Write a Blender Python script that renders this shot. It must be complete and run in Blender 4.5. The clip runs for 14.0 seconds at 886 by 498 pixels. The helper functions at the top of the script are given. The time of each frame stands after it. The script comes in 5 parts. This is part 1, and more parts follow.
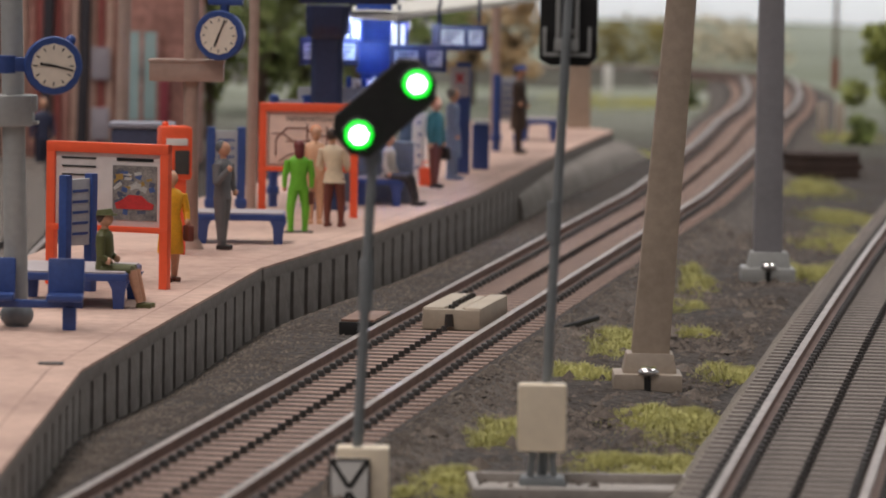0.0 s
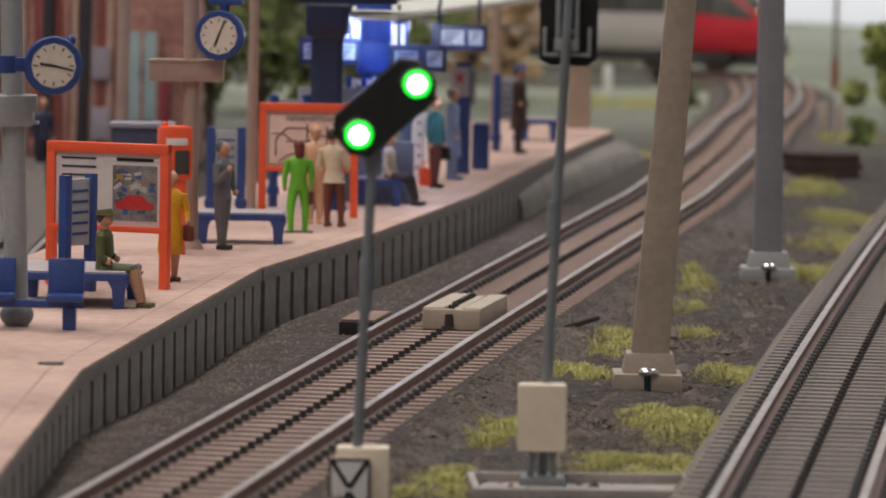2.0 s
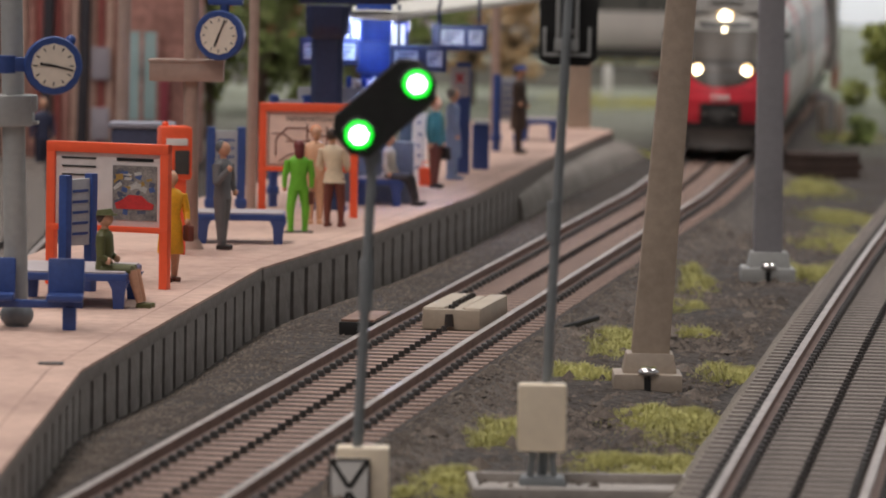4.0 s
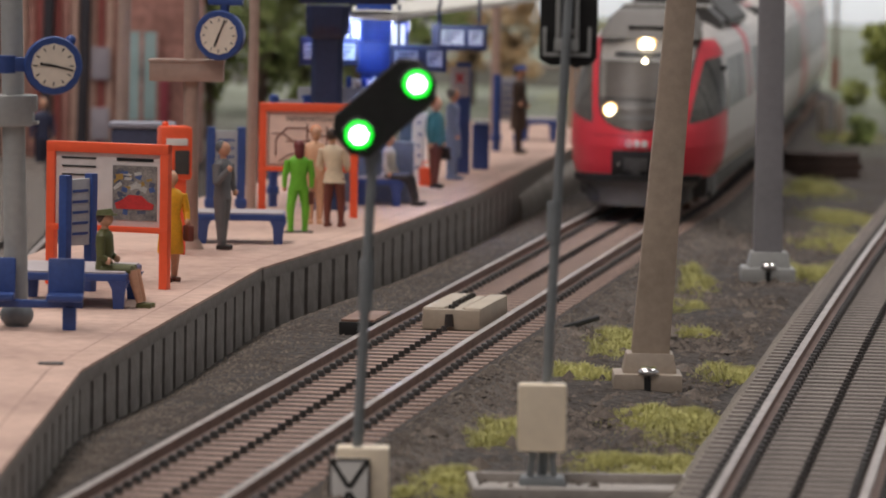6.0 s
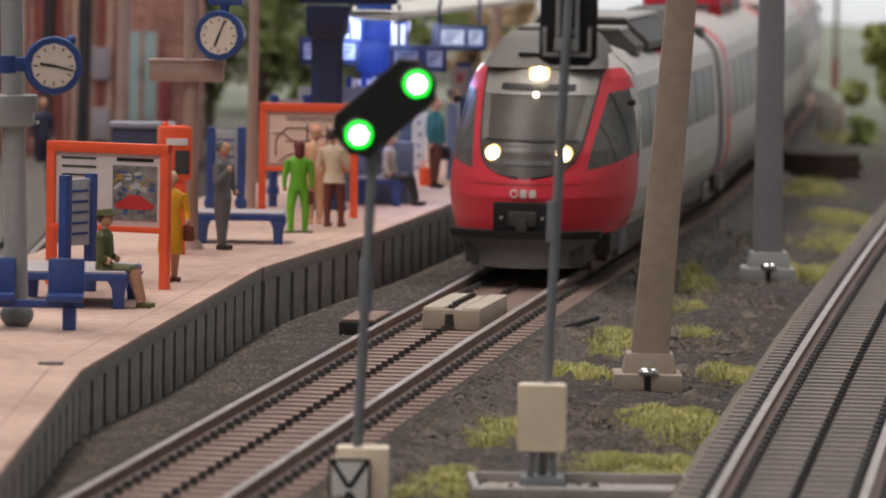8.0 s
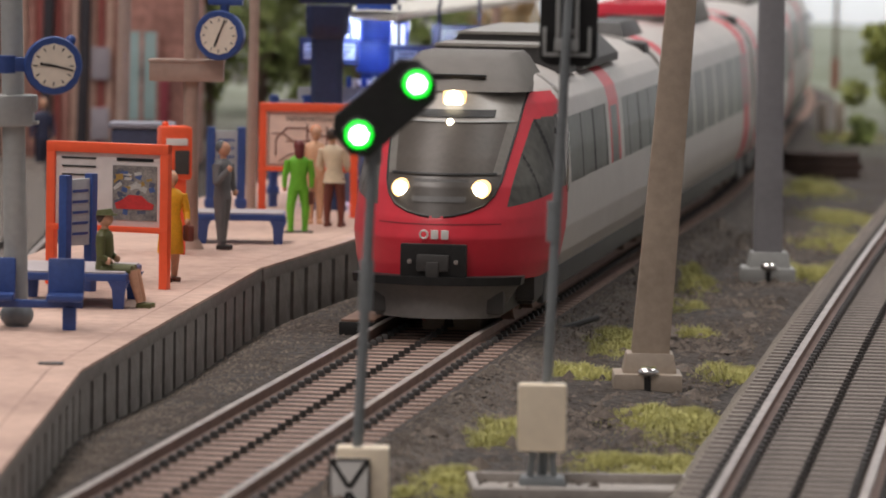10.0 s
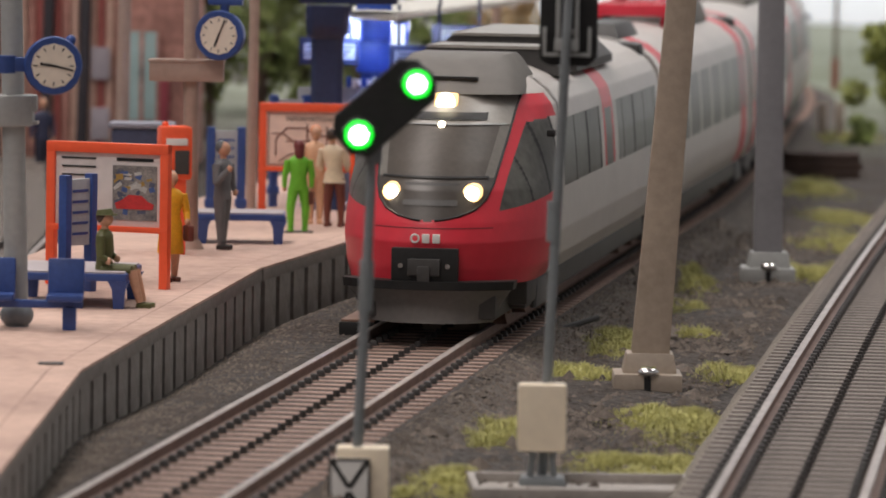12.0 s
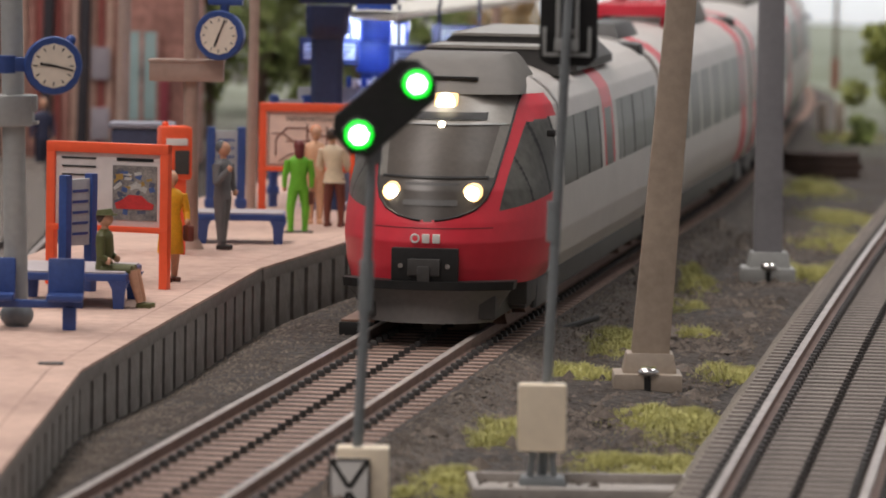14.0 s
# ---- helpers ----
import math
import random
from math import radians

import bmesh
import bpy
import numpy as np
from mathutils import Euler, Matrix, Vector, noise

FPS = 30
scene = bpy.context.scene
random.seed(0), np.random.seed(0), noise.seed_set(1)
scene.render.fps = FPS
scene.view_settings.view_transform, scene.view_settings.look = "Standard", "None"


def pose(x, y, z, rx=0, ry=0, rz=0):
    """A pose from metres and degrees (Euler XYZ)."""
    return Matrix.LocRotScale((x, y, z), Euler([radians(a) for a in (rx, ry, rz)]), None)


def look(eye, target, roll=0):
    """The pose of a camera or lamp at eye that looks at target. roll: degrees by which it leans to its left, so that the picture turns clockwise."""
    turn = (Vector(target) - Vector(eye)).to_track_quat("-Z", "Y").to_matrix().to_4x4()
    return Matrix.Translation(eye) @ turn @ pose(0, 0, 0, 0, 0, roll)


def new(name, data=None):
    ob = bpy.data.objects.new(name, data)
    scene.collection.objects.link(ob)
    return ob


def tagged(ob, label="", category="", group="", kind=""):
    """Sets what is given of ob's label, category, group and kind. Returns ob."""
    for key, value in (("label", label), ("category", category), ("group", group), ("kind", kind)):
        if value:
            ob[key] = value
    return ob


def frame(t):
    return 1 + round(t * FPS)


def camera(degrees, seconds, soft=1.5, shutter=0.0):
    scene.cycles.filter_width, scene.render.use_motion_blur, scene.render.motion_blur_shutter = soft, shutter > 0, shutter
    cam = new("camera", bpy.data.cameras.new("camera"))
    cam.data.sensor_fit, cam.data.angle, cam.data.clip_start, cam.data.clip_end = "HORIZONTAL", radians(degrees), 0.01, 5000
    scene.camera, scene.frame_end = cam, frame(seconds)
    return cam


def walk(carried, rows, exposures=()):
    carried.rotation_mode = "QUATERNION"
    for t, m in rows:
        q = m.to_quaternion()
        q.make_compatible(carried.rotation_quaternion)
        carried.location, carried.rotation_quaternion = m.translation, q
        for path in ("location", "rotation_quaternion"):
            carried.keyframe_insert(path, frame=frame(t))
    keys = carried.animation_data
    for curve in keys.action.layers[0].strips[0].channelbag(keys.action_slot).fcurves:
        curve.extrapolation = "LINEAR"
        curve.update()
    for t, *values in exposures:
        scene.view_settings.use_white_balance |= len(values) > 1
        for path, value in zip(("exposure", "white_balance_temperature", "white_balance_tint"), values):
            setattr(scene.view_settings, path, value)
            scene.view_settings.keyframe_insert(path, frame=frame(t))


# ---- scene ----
# The camera stands still beside a model railway in H0 scale; numbers below are millimetres of the model.
MM = 0.001
cam = camera(9.957, 14.0, soft=1.8)
TILT = math.atan(666 / 9000)
eye = Vector((0, 0, 70 * MM))
stand = look(eye, eye + Vector((0, math.cos(TILT), -math.sin(TILT))), 1.0)
walk(cam, [(0, stand), (14.0, stand)], [(0, 0.54), (6.5, 0.54), (8.2, 0.64), (10.3, 0.72), (14.0, 0.74)])
# the shallow focus of a zoomed lens
cam.data.dof.use_dof = True
cam.data.dof.focus_distance = 0.77
cam.data.dof.aperture_fstop = cam.data.lens / 2.8

# ---- light of the exhibition hall ----
world = bpy.data.worlds.new("hall_world")
scene.world = world
world.use_nodes = True
world.node_tree.nodes["Background"].inputs[0].default_value = (0.9, 0.95, 1.0, 1)
world.node_tree.nodes["Background"].inputs[1].default_value = 0.15


def lamp(name, kind, at, power, colour, size=0.0, aim=None, size_y=0.0):
    data = bpy.data.lights.new(name, kind)
    data.energy, data.color = power, colour
    if kind == "AREA":
        data.shape, data.size, data.size_y = "RECTANGLE", size * MM, (size_y or size) * MM
    else:
        data.shadow_soft_size = size * MM
    ob = new(name, data)
    at = Vector(at) * MM
    ob.matrix_world = look(at, Vector(aim) * MM) if aim else Matrix.Translation(at)
    return ob


lamp("hall_area_light", "AREA", (-500, 900, 1890), 21, (1.0, 0.90, 0.85), 1200, (-350, 900, 0), 700)
lamp("hall_area_light", "AREA", (700, 1500, 1890), 15, (1.0, 0.96, 0.94), 1200, (500, 1500, 0), 700)
# added fill lamp behind the camera, below the ceiling, to brighten the fronts
lamp("hall_area_light", "AREA", (-620, -350, 1500), 6.6, (1.0, 0.90, 0.85), 1100, (-70, 880, 0), 500)

lamp("hall_area_light", "AREA", (0, 2700, 1890), 16, (0.97, 0.98, 1.0), 1200, (0, 2500, 0), 700)


# ---- materials ----
def nodes_of(name):
    m = bpy.data.materials.new(name)
    m.use_nodes = True
    return m, m.node_tree.nodes, m.node_tree.links, m.node_tree.nodes["Principled BSDF"]


def mat(name, colour, rough=0.55, metal=0.0, vary=0.12, scale=120.0, bump=0.0, bump_scale=900.0, second=None, amount=0.5,
        spec=0.5, random_island=0.0, coat=0.0):
    """A surface with stains at a large scale and grain at a small one; scale is in waves per metre."""
    m, n, l, b = nodes_of(name)
    b.inputs["Roughness"].default_value = rough
    b.inputs["Metallic"].default_value = metal
    b.inputs["Specular IOR Level"].default_value = spec
    b.inputs["Coat Weight"].default_value = coat
    tc = n.new("ShaderNodeTexCoord")
    big, fine = n.new("ShaderNodeTexNoise"), n.new("ShaderNodeTexNoise")
    for node, s in ((big, scale), (fine, scale * 9)):
        node.inputs["Scale"].default_value = s
        node.inputs["Detail"].default_value = 4
        l.new(tc.outputs["Object"], node.inputs["Vector"])
    ramp = n.new("ShaderNodeValToRGB")
    dark = tuple(max(0, c * (1 - vary * 2)) for c in colour)
    lite = tuple(min(1, c * (1 + vary)) for c in (second or colour))
    ramp.color_ramp.elements[0].position, ramp.color_ramp.elements[1].position = 0.3, 0.3 + amount * 0.8
    ramp.color_ramp.elements[0].color, ramp.color_ramp.elements[1].color = (*dark, 1), (*lite, 1)
    mix = n.new("ShaderNodeMath")
    mix.operation = "MULTIPLY_ADD"
    mix.inputs[1].default_value = 0.45
    half = n.new("ShaderNodeMath")
    half.operation = "MULTIPLY"
    half.inputs[1].default_value = 0.6
    l.new(big.outputs["Fac"], half.inputs[0])
    l.new(fine.outputs["Fac"], mix.inputs[0])
    l.new(half.outputs[0], mix.inputs[2])
    l.new(mix.outputs[0], ramp.inputs["Fac"])
    out = ramp.outputs["Color"]
    if random_island:
        info = n.new("ShaderNodeObjectInfo")
        geo = n.new("ShaderNodeNewGeometry")
        add = n.new("ShaderNodeMath")
        add.operation = "ADD"
        l.new(info.outputs["Random"], add.inputs[0])
        l.new(geo.outputs["Random Per Island"], add.inputs[1])
        mr = n.new("ShaderNodeMapRange")
        mr.inputs["From Max"].default_value = 2.0
        mr.inputs["To Min"].default_value, mr.inputs["To Max"].default_value = 1 - random_island, 1 + random_island
        hsv = n.new("ShaderNodeHueSaturation")
        l.new(add.outputs[0], mr.inputs["Value"])
        l.new(mr.outputs["Result"], hsv.inputs["Value"])
        l.new(out, hsv.inputs["Color"])
        out = hsv.outputs["Color"]
    l.new(out, b.inputs["Base Color"])
    if bump:
        grain = n.new("ShaderNodeTexNoise")
        grain.inputs["Scale"].default_value, grain.inputs["Detail"].default_value = bump_scale, 5
        l.new(tc.outputs["Object"], grain.inputs["Vector"])
        bn = n.new("ShaderNodeBump")
        bn.inputs["Strength"].default_value, bn.inputs["Distance"].default_value = bump, 0.0006
        l.new(grain.outputs["Fac"], bn.inputs["Height"])
        l.new(bn.outputs["Normal"], b.inputs["Normal"])
    return m


def glow(name, colour, strength):
    m, n, l, b = nodes_of(name)
    b.inputs["Base Color"].default_value = (*colour, 1)
    b.inputs["Emission Color"].default_value = (*colour, 1)
    b.inputs["Emission Strength"].default_value = strength
    return m


def ground_material():
    """Scatter of grit and turf flock over brown-grey earth, paler towards the far country."""
    m, n, l, b = nodes_of("ground")
    b.inputs["Roughness"].default_value = 0.95
    tc = n.new("ShaderNodeTexCoord")
    grit = n.new("ShaderNodeTexVoronoi")
    grit.inputs["Scale"].default_value = 800
    patch = n.new("ShaderNodeTexNoise")
    patch.inputs["Scale"].default_value, patch.inputs["Detail"].default_value = 38, 5
    fine = n.new("ShaderNodeTexNoise")
    fine.inputs["Scale"].default_value, fine.inputs["Detail"].default_value = 1300, 3
    for node in (grit, patch, fine):
        l.new(tc.outputs["Object"], node.inputs["Vector"])
    r1 = n.new("ShaderNodeValToRGB")
    r1.color_ramp.elements[0].position, r1.color_ramp.elements[1].position = 0.25, 0.8
    r1.color_ramp.elements[0].color, r1.color_ramp.elements[1].color = (0.022, 0.017, 0.0145, 1), (0.098, 0.078, 0.064, 1)
    l.new(fine.outputs["Fac"], r1.inputs["Fac"])
    r2 = n.new("ShaderNodeValToRGB")
    r2.color_ramp.elements[0].color, r2.color_ramp.elements[1].color = (0.026, 0.023, 0.021, 1), (0.094, 0.083, 0.076, 1)
    l.new(grit.outputs["Color"], r2.inputs["Fac"])
    mx = n.new("ShaderNodeMix")
    mx.data_type = "RGBA"
    pr = n.new("ShaderNodeValToRGB")
    pr.color_ramp.elements[0].position, pr.color_ramp.elements[1].position = 0.42, 0.6
    l.new(patch.outputs["Fac"], pr.inputs["Fac"])
    l.new(pr.outputs["Color"], mx.inputs["Factor"])
    l.new(r1.outputs["Color"], mx.inputs[6])
    l.new(r2.outputs["Color"], mx.inputs[7])
    far = n.new("ShaderNodeSeparateXYZ")
    l.new(tc.outputs["Object"], far.inputs[0])
    fr = n.new("ShaderNodeMapRange")
    fr.inputs["From Min"].default_value, fr.inputs["From Max"].default_value = 1.35, 1.75
    l.new(far.outputs["Y"], fr.inputs["Value"])
    country = n.new("ShaderNodeValToRGB")
    e = country.color_ramp.elements
    e[0].position, e[1].position = 0.35, 0.68
    e[0].color, e[1].color = (0.21, 0.24, 0.17, 1), (0.36, 0.38, 0.31, 1)
    wide = n.new("ShaderNodeTexNoise")
    wide.inputs["Scale"].default_value, wide.inputs["Detail"].default_value = 9, 6
    l.new(tc.outputs["Object"], wide.inputs["Vector"])
    l.new(wide.outputs["Fac"], country.inputs["Fac"])
    m2 = n.new("ShaderNodeMix")
    m2.data_type = "RGBA"
    l.new(fr.outputs["Result"], m2.inputs["Factor"])
    l.new(mx.outputs[2], m2.inputs[6])
    l.new(country.outputs["Color"], m2.inputs[7])
    l.new(m2.outputs[2], b.inputs["Base Color"])
    bn = n.new("ShaderNodeBump")
    bn.inputs["Strength"].default_value, bn.inputs["Distance"].default_value = 0.9, 0.0012
    l.new(grit.outputs["Distance"], bn.inputs["Height"])
    l.new(bn.outputs["Normal"], b.inputs["Normal"])
    return m


GROUND = ground_material()
BALLAST = mat("ballast_grit", (0.075, 0.063, 0.055), 0.95, vary=0.3, scale=420, bump=0.9, bump_scale=1900, second=(0.125, 0.106, 0.092))
PLATFORM = mat("platform_top", (0.48, 0.32, 0.262), 0.85, vary=0.15, scale=42, bump=0.35, bump_scale=1600, second=(0.57, 0.40, 0.325))
WALLPANEL = mat("platform_wall", (0.20, 0.18, 0.165), 0.8, vary=0.15, scale=90, bump=0.4, second=(0.25, 0.225, 0.205), random_island=0.06)
WALLDARK = mat("platform_wall_joint", (0.055, 0.05, 0.048), 0.9, vary=0.2, scale=90)
SLEEPER = mat("sleeper_brown", (0.30, 0.187, 0.147), 0.75, vary=0.18, scale=300, bump=0.3, second=(0.37, 0.255, 0.205), random_island=0.12)
SLEEPERGREY = mat("sleeper_grey_brown", (0.19, 0.163, 0.143), 0.8, vary=0.18, scale=300, bump=0.3, second=(0.25, 0.217, 0.19), random_island=0.12)
CLIP = mat("rail_clip_black", (0.03, 0.026, 0.024), 0.5, vary=0.2)
RAILTOP = mat("rail_steel", (0.31, 0.265, 0.24), 0.36, 0.35, vary=0.18, scale=200, second=(0.48, 0.43, 0.40))
RAILSIDE = mat("rail_side_rust", (0.25, 0.16, 0.13), 0.6, 0.3, vary=0.2, scale=300)
CREAM = mat("cream_plastic", (0.86, 0.75, 0.58), 0.45, vary=0.05, scale=90, bump=0.1)
BLACK = mat("black_plastic", (0.02, 0.02, 0.02), 0.5, vary=0.2, spec=0.3)
WHITE = mat("white_print", (0.78, 0.77, 0.74), 0.5, vary=0.04)
GREYPOLE = mat("grey_painted_pole", (0.20, 0.22, 0.23), 0.45, vary=0.12, scale=150)
GREYLITE = mat("pale_grey_plastic", (0.36, 0.37, 0.36), 0.5, vary=0.08, bump=0.1)
MASTBEIGE = mat("beige_brown_plastic", (0.36, 0.29, 0.225), 0.5, vary=0.08, scale=90, bump=0.12, second=(0.41, 0.33, 0.26))
MASTGREY = mat("blue_grey_plastic", (0.25, 0.245, 0.26), 0.5, vary=0.08, scale=90, bump=0.12)
BASEBEIGE = mat("beige_base_plastic", (0.40, 0.335, 0.27), 0.5, vary=0.1, bump=0.15)
STEEL = mat("screw_steel", (0.75, 0.75, 0.74), 0.16, 1.0, vary=0.05)
BLOCKBEIGE = mat("block_beige", (0.45, 0.385, 0.30), 0.6, vary=0.08, scale=140, bump=0.15)
COPPER = mat("copper_plate", (0.25, 0.155, 0.115), 0.55, 0.2, vary=0.15)
BLUE = mat("blue_plastic", (0.035, 0.075, 0.26), 0.4, vary=0.15, scale=150, bump=0.1)
NAVY = mat("navy_paint", (0.022, 0.032, 0.085), 0.4, vary=0.15)
ORANGE = mat("orange_plastic", (0.97, 0.125, 0.045), 0.4, vary=0.06, scale=100)
TRAINRED = mat("train_red", (0.60, 0.03, 0.05), 0.4, vary=0.06, scale=60, coat=0.1, spec=0.35)
TRAINGREY = mat("train_light_grey", (0.54, 0.51, 0.48), 0.4, vary=0.05, scale=60)
TRAINROOF = mat("train_roof_grey", (0.165, 0.155, 0.14), 0.65, vary=0.08, scale=60)
TRAINDARK = mat("train_dark_grey", (0.06, 0.058, 0.056), 0.5, vary=0.15)
PLOUGH = mat("plough_grey", (0.17, 0.16, 0.15), 0.5, vary=0.12)
GLASSDARK = mat("tinted_window", (0.10, 0.10, 0.09), 0.32, vary=0.3, scale=70, spec=0.2)
SCREENEDGE = mat("screen_margin", (0.20, 0.19, 0.17), 0.25, vary=0.1, spec=0.4)
SEAM = mat("seam_dark_red", (0.16, 0.01, 0.015), 0.6, vary=0.1)
SCREEN = mat("windscreen_tint", (0.09, 0.078, 0.067), 0.42, vary=0.12, spec=0.25)
LAMPPANEL = mat("lamp_panel_dark", (0.07, 0.062, 0.055), 0.35, vary=0.12, spec=0.35)
# pale for the reflection on the windscreen's top; also colours the roof lids
BROW = mat("brow_grey", (0.31, 0.295, 0.265), 0.35, vary=0.1)
GREEN_CORE = glow("signal_green_core", (0.75, 1.0, 0.78), 9)
# two dimmer greens that imitate the halo of glare round the lamp core
GREEN_HALO = glow("signal_green_halo", (0.0, 1.0, 0.03), 0.6)
GREEN_HALO_MID = glow("signal_green_halo_mid", (0.16, 1.0, 0.2), 1.3)
HEADLIGHT = glow("headlight_warm", (1.0, 0.86, 0.6), 7)
# orange glow that stands in for the warm glare around the headlight lenses
HEADGLARE = glow("headlight_glare", (1.0, 0.62, 0.25), 1.1)
LITWHITE = glow("lit_panel_white", (0.7, 0.8, 1.0), 0.9)


# painted board with some emission added so that it reads bright white
BACKDROP = glow("backdrop_sky_glow", (0.86, 0.90, 0.95), 0.28)


# ---- mesh helpers (millimetres) ----
def tube(bm, a, b, ra, rb=None, n=12, m=0, squash=1.0):
    a, b = Vector(a), Vector(b)
    rb = ra if rb is None else rb
    q = (b - a).to_track_quat("Z", "X")
    rings = []
    for p, r in ((a, ra), (b, rb)):
        rings.append([bm.verts.new(p + q @ Vector((r * math.cos(2 * math.pi * i / n), squash * r * math.sin(2 * math.pi * i / n), 0))) for i in range(n)])
    fs = [bm.faces.new((rings[0][i], rings[0][(i + 1) % n], rings[1][(i + 1) % n], rings[1][i])) for i in range(n)]
    fs += [bm.faces.new(rings[0][::-1]), bm.faces.new(rings[1])]
    for f in fs:
        f.material_index = m


def loft(bm, rings, m=0, caps=True):
    """rings: lists of points, all of one length, each a closed outline."""
    vs = [[bm.verts.new(p) for p in ring] for ring in rings]
    n, fs = len(vs[0]), []
    for r0, r1 in zip(vs, vs[1:]):
        fs += [bm.faces.new((r0[i], r0[(i + 1) % n], r1[(i + 1) % n], r1[i])) for i in range(n)]
    if caps:
        fs += [bm.faces.new(vs[0][::-1]), bm.faces.new(vs[-1])]
    for f in fs:
        f.material_index = m
    return fs


def box(bm, c, s, m=0, bevel=0.0, rz=0.0, top=1.0, rx=0.0, ry=0.0):
    """A box about the centre c; top narrows its upper face."""
    x, y, z = (v / 2 for v in s)
    q = Euler((radians(rx), radians(ry), radians(rz))).to_matrix()
    pts = [(i * x * (top if k > 0 else 1), j * y * (top if k > 0 else 1), k * z) for k in (-1, 1) for i, j in ((-1, -1), (1, -1), (1, 1), (-1, 1))]
    v = [bm.verts.new(Vector(c) + q @ Vector(p)) for p in pts]
    fs = [bm.faces.new([v[i] for i in f]) for f in ((3, 2, 1, 0), (4, 5, 6, 7), (0, 1, 5, 4), (1, 2, 6, 5), (2, 3, 7, 6), (3, 0, 4, 7))]
    for f in fs:
        f.material_index = m
    if bevel:
        edges = list({e for f in fs for e in f.edges})
        bmesh.ops.bevel(bm, geom=edges, offset=bevel, segments=2, profile=0.6, affect="EDGES", material=-1)


def ball(bm, c, r, m=0, sx=1.0, sy=1.0, sz=1.0, u=12, v=8):
    made = bmesh.ops.create_uvsphere(bm, u_segments=u, v_segments=v, radius=1.0, matrix=Matrix.Translation(c) @ Matrix.Diagonal((r * sx, r * sy, r * sz, 1)))
    for vert in made["verts"]:
        for f in vert.link_faces:
            f.material_index = m


def slab(bm, outline, z0, z1, m=0):
    loft(bm, [[(x, y, z0) for x, y in outline], [(x, y, z1) for x, y in outline]], m)


def mesh_from(bm, name, mats, smooth=40):
    bmesh.ops.recalc_face_normals(bm, faces=bm.faces[:])
    bmesh.ops.scale(bm, vec=(MM, MM, MM), verts=bm.verts[:])
    me = bpy.data.meshes.new(name)
    bm.to_mesh(me)
    bm.free()
    for m in mats if isinstance(mats, (list, tuple)) else [mats]:
        me.materials.append(m)
    if smooth:
        me.polygons.foreach_set("use_smooth", [True] * len(me.polygons))
        me.set_sharp_from_angle(angle=radians(smooth))
    return me


def part(name, bm, mats, parent=None, label="", smooth=40):
    ob = new(name, mesh_from(bm, name, mats, smooth))
    ob.parent = parent
    return tagged(ob, label)


def P(x, y, z=0.0, rx=0, ry=0, rz=0):
    return pose(x * MM, y * MM, z * MM, rx, ry, rz)


def thing(name, at, label, category, group="", rz=0.0, kind="", lean=0.0):
    ob = new(name)
    ob.empty_display_size = 0.005
    ob.matrix_basis = P(*at, 0, lean, rz)
    return tagged(ob, label, category, group, kind)


def simple(name, bm, mats, at, label, category, group="", rz=0.0, kind="", smooth=40):
    ob = new(name, mesh_from(bm, name, mats, smooth))
    ob.matrix_basis = P(*at, 0, 0, rz)
    return tagged(ob, label, category, group, kind)


# ---- the lines of the tracks ----
def hermite(points, step=4.0):
    """A smooth line through plan points, at even steps."""
    p = np.array(points, float)
    d = np.gradient(p, axis=0)
    out = []
    for i in range(len(p) - 1):
        n = max(2, int(np.linalg.norm(p[i + 1] - p[i]) / 2))
        for t in np.linspace(0, 1, n, endpoint=False):
            out.append((2 * t**3 - 3 * t**2 + 1) * p[i] + (t**3 - 2 * t**2 + t) * d[i] + (3 * t**2 - 2 * t**3) * p[i + 1] + (t**3 - t**2) * d[i + 1])
    out.append(p[-1])
    out = np.array(out)
    s = np.concatenate([[0], np.cumsum(np.linalg.norm(np.diff(out, axis=0), axis=1))])
    q = np.arange(0, s[-1], step)
    return np.stack([np.interp(q, s, out[:, 0]), np.interp(q, s, out[:, 1])], 1)


class Line:
    def __init__(self, pts):
        self.p = pts
        self.s = np.concatenate([[0], np.cumsum(np.linalg.norm(np.diff(pts, axis=0), axis=1))])

    def at(self, s):
        return np.array([np.interp(s, self.s, self.p[:, 0]), np.interp(s, self.s, self.p[:, 1])])

    def way(self, s):
        d = self.at(s + 3) - self.at(s - 3)
        return d / np.linalg.norm(d)

    def offset(self, d):
        t = np.gradient(self.p, axis=0)
        t /= np.linalg.norm(t, axis=1)[:, None]
        return self.p + d * np.stack([t[:, 1], -t[:, 0]], 1)


bend = [(113 - 90 + 90 * math.cos(radians(a)), 1790 + 90 * math.sin(radians(a))) for a in (15, 40, 65, 90)]
MAIN = Line(hermite([(-57, 390), (-44.5, 480), (-32.6, 564), (-24.2, 624), (-11.2, 716), (-3.4, 771), (11.3, 871), (30.3, 1000), (43.2, 1087), (52.4, 1153),
                     (74.5, 1341), (88.5, 1480), (99.0, 1570), (108.5, 1680), (113, 1790)] + bend + [(-60, 1882), (-200, 1884), (-420, 1886), (-900, 1886), (-1400, 1886)]))
SIDE = Line(hermite([(94.12 + 67.56 * (y - 1000) / 500 + 4.36 * ((y - 1000) / 500) ** 2, y) for y in range(390, 1500, 90)]))
BACKLINE = Line(hermite([(-83, 700), (-83, 850), (-84, 990), (-90, 1075), (-99, 1180), (-110, 1320)]))
GAUGE = 17.0

# ---- ground sheet ----
PLATFORM_Z = 5.5
EDGE = [(-47.5, 420), (-46.8, 537), (-46.2, 651), (-39.0, 727), (-29.6, 823), (-11.6, 912), (6.2, 1022), (23.6, 1159), (42.6, 1288)]
